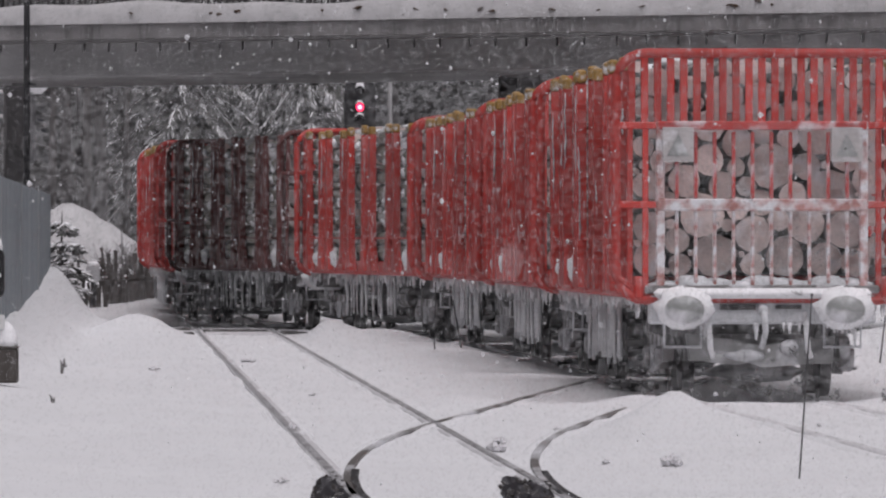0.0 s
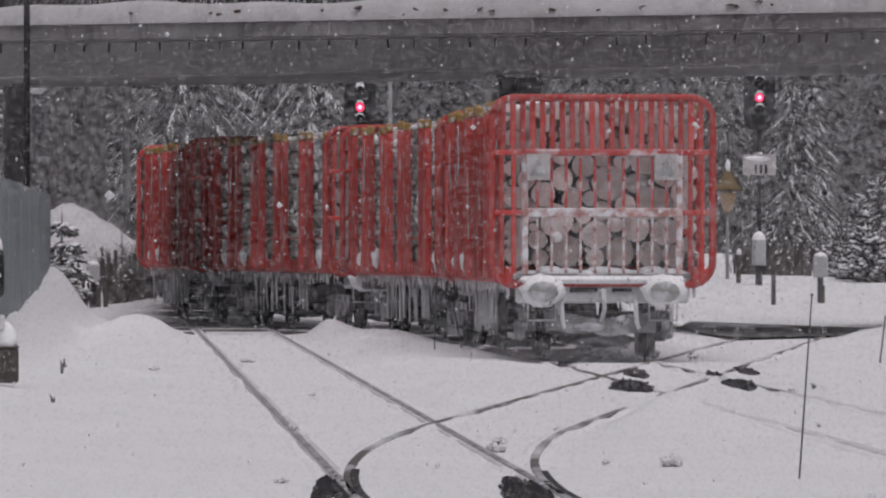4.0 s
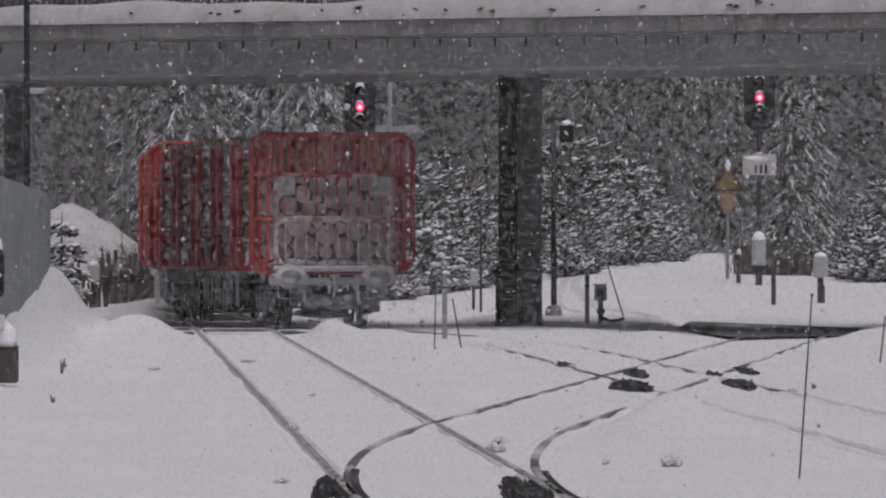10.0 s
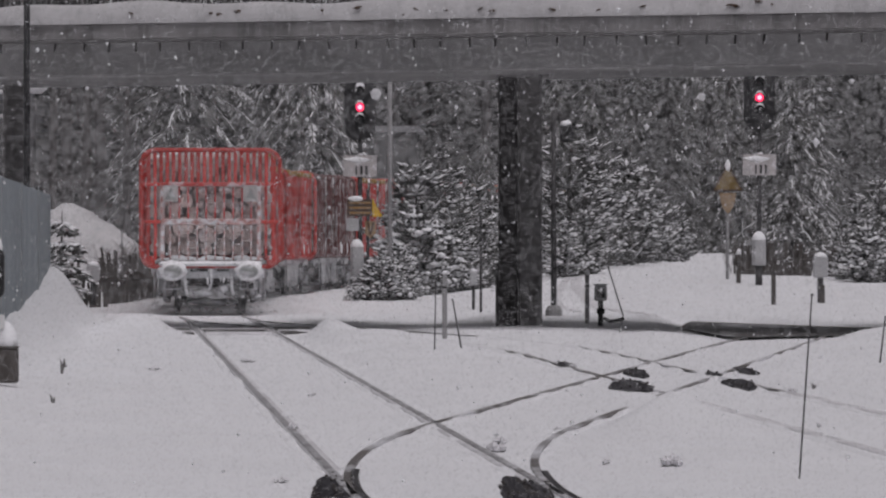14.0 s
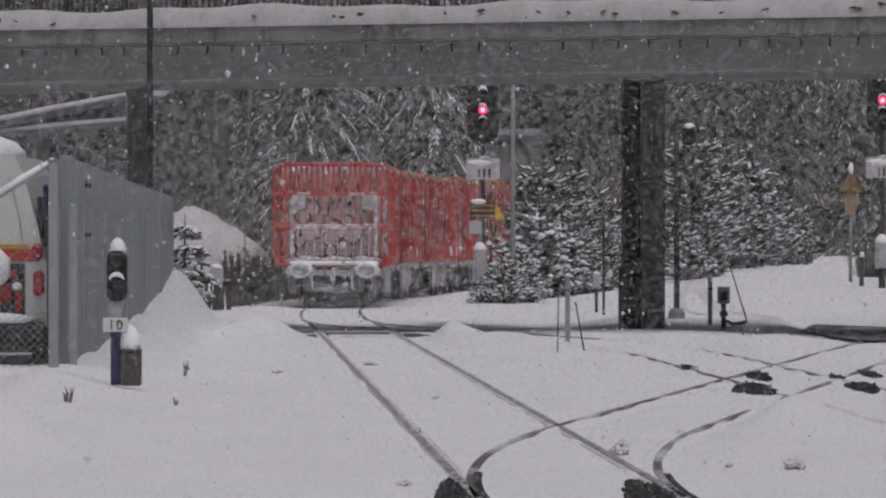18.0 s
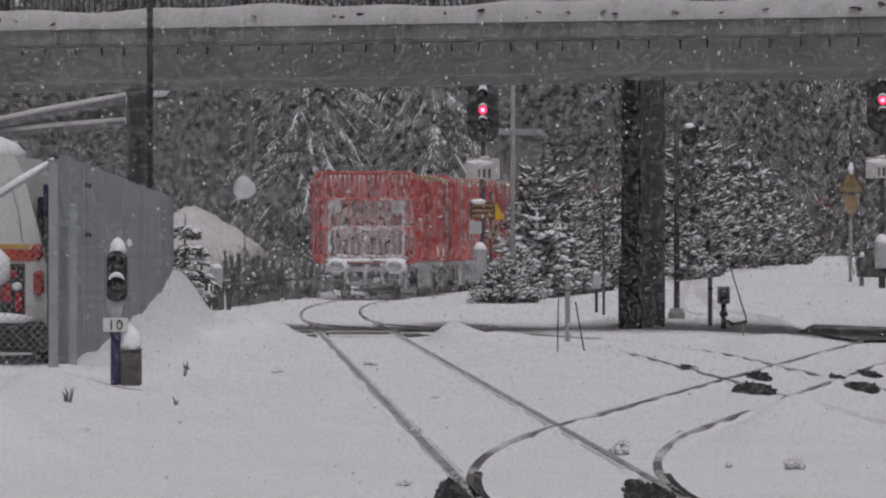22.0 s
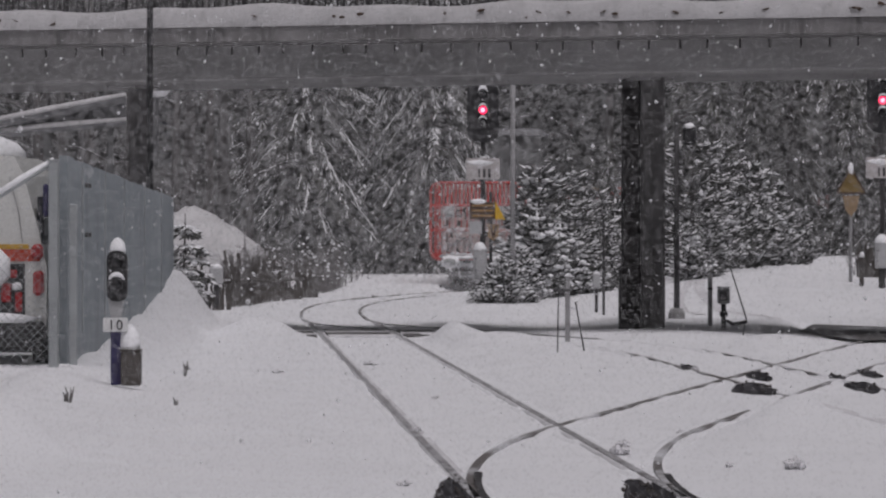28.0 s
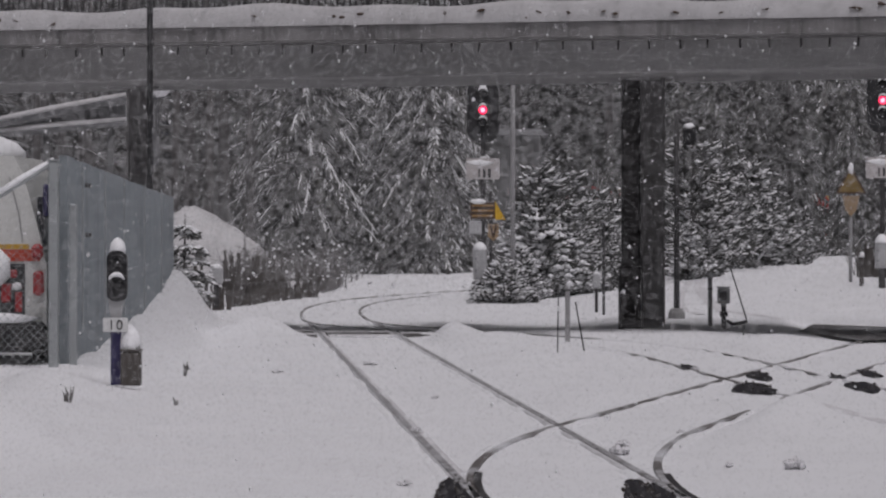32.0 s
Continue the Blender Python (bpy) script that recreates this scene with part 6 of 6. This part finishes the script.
snow_pile()


def picket_fence(px0, px1, d0, d1, n, h, label, seed, snowy=True):
    t = tagged(new("picket_fence"), label, "fence", "old picket fences")
    rr = random.Random(seed)
    a, c = place(px0, 500, d0), place(px1, 500, d1)
    meshes = [Build().box(0, 0, 0, 0.07 + 0.03 * k, 0.03, 1.0, 0.006).mesh("picket", M_WOOD) for k in range(3)]
    for i in range(n):
        p = a.lerp(c, i / (n - 1))
        hh = h * rr.uniform(0.4, 1.3) * (1.15 - 0.4 * i / n)
        part("picket", meshes[i % 3], None, t, m=pose(p.x, p.y, gz(p.x, p.y) + hh / 2 - 0.1, rr.uniform(-4, 4), rr.uniform(-7, 7), rr.uniform(-15, 15)) @ Matrix.Diagonal((1, 1, hh, 1)))
    za, zb = gz(a.x, a.y) + h * 0.55, gz(c.x, c.y) + h * 0.55
    part("rail", Build().tube([(a.x, a.y + 0.05, za), (c.x, c.y + 0.05, zb)], 0.035, 5), M_WOOD, t)
    if not snowy:
        return t
    part("rail_snow", Build().tube([(a.x, a.y + 0.02, za + 0.05), ((a + c).x / 2, (a + c).y / 2 + 0.02, (za + zb) / 2 + 0.055), (c.x, c.y + 0.02, zb + 0.05)], 0.03, 5), M_CLUMP, t, smooth=True)
    return t


picket_fence(120, 190, 214, 218, 12, 1.35, "grey broken picket fence before a snow heap", 1)
picket_fence(186, 345, 226, 268, 40, 1.15, "dark weathered pickets standing in snow", 2, False)
picket_fence(1300, 1568, 236, 232, 60, 0.85, "old grey pickets half sunk in the snow bank", 3, False)


def thicket(px0, px1, d0, d1, n, h, seed, label):
    """Dry stalks and twigs in the snow."""
    rr = random.Random(seed)
    b, s = Build(), Build()
    for i in range(n):
        u = rr.random()
        d = d0 + (d1 - d0) * u + rr.uniform(-3, 3)
        px = px0 + (px1 - px0) * u + rr.uniform(-6, 6)
        x = (px - 784) * d / FOCAL
        z = gz(x, d)
        hh = h * rr.uniform(0.3, 1.0)
        k = Vector((x, d, z - 0.1))
        e = k + Vector((rr.uniform(-0.3, 0.3) * hh, rr.uniform(-0.2, 0.2), hh + 0.1))
        mid = (k + e) / 2 + Vector((rr.uniform(-0.08, 0.08), 0, 0))
        b.tube([k, mid, e], [0.016, 0.012, 0.005], 3, caps=False)
        for q in range(3):
            c = mid.lerp(e, rr.random())
            g = c + Vector((rr.uniform(-0.3, 0.3), rr.uniform(-0.2, 0.2), rr.uniform(0.0, 0.3))) * h * 0.6
            b.tube([c, g], [0.009, 0.004], 3, caps=False)
            if rr.random() < 0.1:
                s.blob(g, 1, (0.06, 0.06, 0.035), i, 5, 3)
    ob = tagged(new("thicket", b.mesh("thicket", M_STALK)), label, "shrubs", kind="stuff")
    if s.v:
        part("twig_snow", s, M_CLUMP, ob, smooth=True)
    return ob


thicket(184, 385, 226, 300, 640, 1.7, 4, "dark leafless scrub along the fence")
thicket(1290, 1568, 240, 238, 200, 1.0, 5, "dry twigs sticking out of the snow bank")
thicket(280, 420, 275, 310, 90, 0.5, 6, "low dry stalks in snow beside the track")


def ramp_roof():
    """Snow-covered ramp of a far footbridge behind the fence."""
    t = tagged(new("ramp_bridge"), "far grey ramp with snow along its two rails", "footbridge", kind="structure")
    d = 262
    a, c = place2(-60, 226, d), place2(222, 170, d)
    e, f = place2(-60, 240, d), place2(222, 214, d)
    off = Vector((0, 0.6, 0))
    for p, q, hgt in ((a, c, 0.22), (e, f, 0.16)):
        v = [p, q, q + Vector((0, 0, -hgt)), p + Vector((0, 0, -hgt)), p + off, q + off, q + off + Vector((0, 0, -hgt)), p + off + Vector((0, 0, -hgt))]
        part("beam", Build().add(v, [(0, 1, 2, 3), (4, 7, 6, 5), (0, 4, 5, 1), (3, 2, 6, 7), (0, 3, 7, 4), (1, 5, 6, 2)]), M_FACADE, t)
        part("beam_snow", Build().tube([p + Vector((0, 0.2, 0.03)), (p + q) / 2 + Vector((0, 0.2, 0.05)), q + Vector((0, 0.2, 0.03))], [0.12, 0.14, 0.10], 8), M_DIMSNOW, t, "snow along the beam", True)
    v = [a + Vector((0, 0.3, -0.2)), c + Vector((0, 0.3, -0.2)), f + Vector((0, 0.3, 0.02)), e + Vector((0, 0.3, 0.02))]
    part("parapet", Build().add(v + [q + Vector((0, 0.12, 0)) for q in v], [(0, 1, 2, 3), (4, 7, 6, 5), (0, 4, 5, 1), (3, 2, 6, 7), (0, 3, 7, 4), (1, 5, 6, 2)]), M_FACADE, t, "grey sheet parapet between the beams")
    k = place2(265, 200, d - 2)
    part("end_house", Build().box(k.x, k.y, k.z - 0.6, 0.5, 1.2, 2.2, 0.05), M_FACADE, t, "pale boxy end of the ramp")
    part("end_snow", Build().blob((k.x + 0.1, k.y - 0.2, k.z + 0.8), 1, (0.55, 0.6, 0.28), 3, 10, 5, rough=0.25), M_CLUMP, t, smooth=True)
    for u in (0.1, 0.5, 0.9):
        p = a.lerp(c, u)
        part("support", Build().box(p.x, p.y + 0.4, p.z / 2 - 0.6, 0.22, 0.3, p.z, 0.02), M_FARWALL, t)
    return t


ramp_roof()


def far_house(px, top, base, d, wpx, windows=4):
    """Pale far building glimpsed through the trees."""
    g = place(px, base, d)
    s = d / FOCAL
    t = thing("far_building", (g.x, g.y, 0), "pale far building with snow on its roof, glimpsed between trees", "building")
    w, h = wpx * s, g.z + (base - top) * s
    part("wall", Build().box(0, 0, h / 2, w, 6, h, 0.05), M_FACADE if windows else M_FARWALL, t)
    part("roof", Build().slab([(-w / 2 - 0.3, h), (w / 2 + 0.3, h), (w / 2, h + 0.28), (-w / 2, h + 0.28)], -3.3, 3.3, plane="xz"), M_CLUMP if windows else M_FAREDGE, t, "snow-covered roof")
    for k in range(windows):
        part("window", Build().box(-w * 0.36 + k * w * 0.24, -3.03, h - 1.2, 0.9, 0.1, 1.1, 0.02), M_GLASS, t)
    return t


far_house(190, 182, 420, 470, 330)
far_house(635, 236, 420, 366, 210, 0)
far_house(650, 196, 420, 455, 205, 0)


# ---------------------------------------------------------------- clods and stalks in the foreground snow
def clod(px, py, wpx, hpx, seed, label="broken clod of snow"):
    d = EYE[2] * FOCAL / (py - 420)
    p = place(px, py, d)
    s = d / FOCAL
    rr = random.Random(seed)
    b = Build()
    for k in range(5):
        b.blob((rr.uniform(-0.4, 0.4) * wpx * s, rr.uniform(-0.25, 0.25), hpx * s * 0.3), 1, (wpx * s * rr.uniform(0.15, 0.32), 0.12, hpx * s * rr.uniform(0.25, 0.6)), seed * 7 + k, 8, 5, rough=0.3)
    ob = tagged(new("snow_clod", b.mesh("snow_clod", M_GREYPATCH)), label, "snow clod", "snow clods")
    ob.matrix_basis = pose(p.x, p.y, gz(p.x, p.y) + 0.01)
    return ob


for k, (px, py, w, h) in enumerate(((1190, 828, 36, 22), (875, 795, 40, 18), (885, 782, 26, 12), (520, 757, 14, 14), (497, 850, 22, 7), (440, 638, 26, 6), (553, 696, 16, 4), (1075, 822, 16, 6),
                                    (275, 655, 22, 6), (985, 757, 18, 6), (1012, 648, 14, 8), (1405, 690, 18, 7), (1525, 722, 16, 6), (1452, 752, 10, 5), (1000, 690, 8, 3))):
    clod(px, py, w, h, k + 1)


def stalk(px, py, h, seed):
    d = EYE[2] * FOCAL / (py - 420) if py > 520 else 150
    p = place(px, py, d)
    rr = random.Random(seed)
    b = Build()
    for k in range(3):
        e = Vector((rr.uniform(-0.04, 0.06), rr.uniform(-0.05, 0.05), h * d / FOCAL * rr.uniform(0.6, 1)))
        b.tube([(0, 0, -0.1), e * 0.6 + Vector((0.01, 0, 0)), e], [0.012, 0.012, 0.004], 4)
    ob = tagged(new("dry_stalk", b.mesh("dry_stalk", M_STALK)), "dry bent stalk poking out of the snow", "stalk", "dry stalks")
    ob.matrix_basis = pose(p.x, p.y, gz(p.x, p.y))
    return ob


for k, (px, py, h) in enumerate(((108, 682, 34), (92, 730, 16), (112, 655, 20), (1440, 690, 14), (215, 535, 225), (-97, 742, 30), (-104, 738, 20))):
    stalk(px, py, h, k)

# ---------------------------------------------------------------- falling snow
SNOWFALL = []


def snowfall(d0, d1, n, size, speed, drift, seed, spread=1.15):
    """A slanting column of flakes tall enough to keep falling through the view for the whole clip."""
    r = np.random.RandomState(seed)
    d = r.uniform(d0, d1, n)
    half = d * (1002 / FOCAL) * spread
    x = r.uniform(-1, 1, n) * half - d * 0.0075 - drift[0] * 16 + r.uniform(-1, 1, n) * abs(drift[0]) * 16
    y = d - drift[1] * 16
    low = EYE[2] - d * 0.034
    z = low + r.uniform(0, 1, n) * (32 * speed + d * 0.066)
    sz = size * np.exp(r.normal(-0.35, 0.5, n))
    if d1 <= 40:        # rounder lumps close by
        ring = [(math.sin(th) * math.cos(w), math.sin(th) * math.sin(w), math.cos(th)) for th in (0.5, 1.2, 1.9, 2.6) for w in np.arange(8) * 0.7854]
        quad = [(i * 8 + k, i * 8 + 8 + k, i * 8 + 8 + (k + 1) % 8, i * 8 + (k + 1) % 8) for i in range(3) for k in range(8)] + [tuple(range(8)), tuple(range(31, 23, -1))]
    else:
        ring = [(1, 0, 0), (-1, 0, 0), (0, 1, 0), (0, -1, 0), (0, 0, 1.15), (0, 0, -1.15)]
        quad = [(0, 2, 4), (2, 1, 4), (1, 3, 4), (3, 0, 4), (2, 0, 5), (1, 2, 5), (3, 1, 5), (0, 3, 5)]
    m = len(ring)
    vs = np.zeros((n, m, 3))
    jit = r.uniform(0.55, 1.3, (n, m)) if m == 6 else r.uniform(0.8, 1.1, (n, m))
    for k, v in enumerate(ring):
        vs[:, k] = np.stack([x, y, z], -1) + np.array(v) * (sz * jit[:, k])[:, None]
    fs = [tuple(q + i * m for q in f) for i in range(n) for f in quad]
    me = bpy.data.meshes.new("snowfall")
    me.from_pydata(vs.reshape(-1, 3).tolist(), [], fs)
    me.materials.append(M_NEARF if d1 <= 40 else M_FLAKE)
    me.polygons.foreach_set("use_smooth", [True] * len(me.polygons))
    ob = tagged(new("snowfall", me), "white snowflakes falling through the air", "snowfall", kind="stuff")
    SNOWFALL.append((ob, speed, drift))
    return ob


snowfall(14, 40, 2600, 0.0055, 1.5, (-0.25, 0), 1)
snowfall(40, 90, 8000, 0.0095, 1.4, (-0.2, 0), 2)
snowfall(90, 160, 30000, 0.011, 1.35, (-0.25, 0), 3)
snowfall(168, 225, 8000, 0.0115, 1.3, (-0.25, 0), 4)


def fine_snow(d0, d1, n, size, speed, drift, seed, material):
    """Haze veil that whitens the distance like dense fine snow: thin see-through triangles."""
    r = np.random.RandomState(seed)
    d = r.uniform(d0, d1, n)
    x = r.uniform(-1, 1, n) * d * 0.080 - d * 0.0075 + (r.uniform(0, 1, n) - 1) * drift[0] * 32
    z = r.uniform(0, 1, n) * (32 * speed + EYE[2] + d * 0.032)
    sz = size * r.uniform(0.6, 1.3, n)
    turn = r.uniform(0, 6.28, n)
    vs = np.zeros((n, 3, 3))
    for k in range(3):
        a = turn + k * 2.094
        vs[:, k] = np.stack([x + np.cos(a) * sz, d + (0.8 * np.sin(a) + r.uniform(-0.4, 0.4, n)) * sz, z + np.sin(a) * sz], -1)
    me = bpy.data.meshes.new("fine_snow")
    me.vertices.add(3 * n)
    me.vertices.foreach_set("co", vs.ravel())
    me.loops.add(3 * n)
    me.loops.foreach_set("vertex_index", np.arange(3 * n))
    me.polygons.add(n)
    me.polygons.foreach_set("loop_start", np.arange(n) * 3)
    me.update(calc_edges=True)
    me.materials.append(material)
    ob = tagged(new("fine_snow", me), "thin see-through triangles veiling the view as snow haze", "snowfall", kind="stuff")
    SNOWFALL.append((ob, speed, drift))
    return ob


# Near layer lifts the dark tones; far triangles are much larger than flakes.
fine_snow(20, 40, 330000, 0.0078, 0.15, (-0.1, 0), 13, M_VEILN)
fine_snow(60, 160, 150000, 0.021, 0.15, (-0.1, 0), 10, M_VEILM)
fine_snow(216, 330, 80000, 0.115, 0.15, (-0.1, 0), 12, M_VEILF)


def snow_dust(n, seed):
    """Thin flakes travelling behind the last wagon: whirled snow and an added haze veil."""
    r = np.random.RandomState(seed)
    low = np.arange(n) % 8 == 0
    x = np.where(low, r.normal(0, 1.3, n), r.normal(0, 1.2, n))
    y = np.where(low, r.uniform(-3.0, 0.3, n), r.uniform(-7.0, 0.2, n))
    z = np.where(low, 0.05 + 1.1 * r.uniform(0, 1, n) ** 1.8, 0.1 + 4.0 * r.uniform(0, 1, n) ** 1.3)
    sz, turn = 0.075 * r.uniform(0.5, 1.4, n), r.uniform(0, 6.28, n)
    vs = np.zeros((n, 3, 3))
    for k in range(3):
        a = turn + k * 2.094
        vs[:, k] = np.stack([x + np.cos(a) * sz * 1.5, y + r.uniform(-0.6, 0.6, n) * sz, z + np.sin(a) * sz], -1)
    me = bpy.data.meshes.new("snow_dust")
    me.from_pydata(vs.reshape(-1, 3).tolist(), [], np.arange(3 * n).reshape(-1, 3).tolist())
    me.materials.append(M_WHIRL)
    return tagged(new("snow_dust", me), "thin white flakes behind the last wagon, whirled dust and added haze", "snow dust", kind="stuff")


DUST = snow_dust(2700, 31)


def near_flakes(d0, d1, n, size, speed, drift, seed):
    """A few big flakes close to the camera, thin and pale."""
    r = random.Random(seed)
    b = Build()
    for k in range(n):
        d = r.uniform(d0, d1)
        x = r.uniform(-1, 1) * d * 0.072 - d * 0.0075 - drift[0] * 32 * r.random()
        z = EYE[2] - d * 0.034 + r.random() * (32 * speed + d * 0.068)
        q = size * r.uniform(0.4, 1.2)
        w = r.uniform(0.8, 1.5)
        b.add([(x + q * math.cos(a * 0.6283) * r.uniform(0.9, 1.1), d + r.uniform(-1, 1) * q * 0.3, z + w * q * math.sin(a * 0.6283)) for a in range(10)], [tuple(range(10))])
    ob = tagged(new("snowfall", b.mesh("snowfall", M_SOFT)), "large pale snowflakes drifting past close by", "snowfall", kind="stuff")
    SNOWFALL.append((ob, speed, drift))


near_flakes(4, 12, 700, 0.0065, 1.4, (-0.2, 0), 21)

motions()
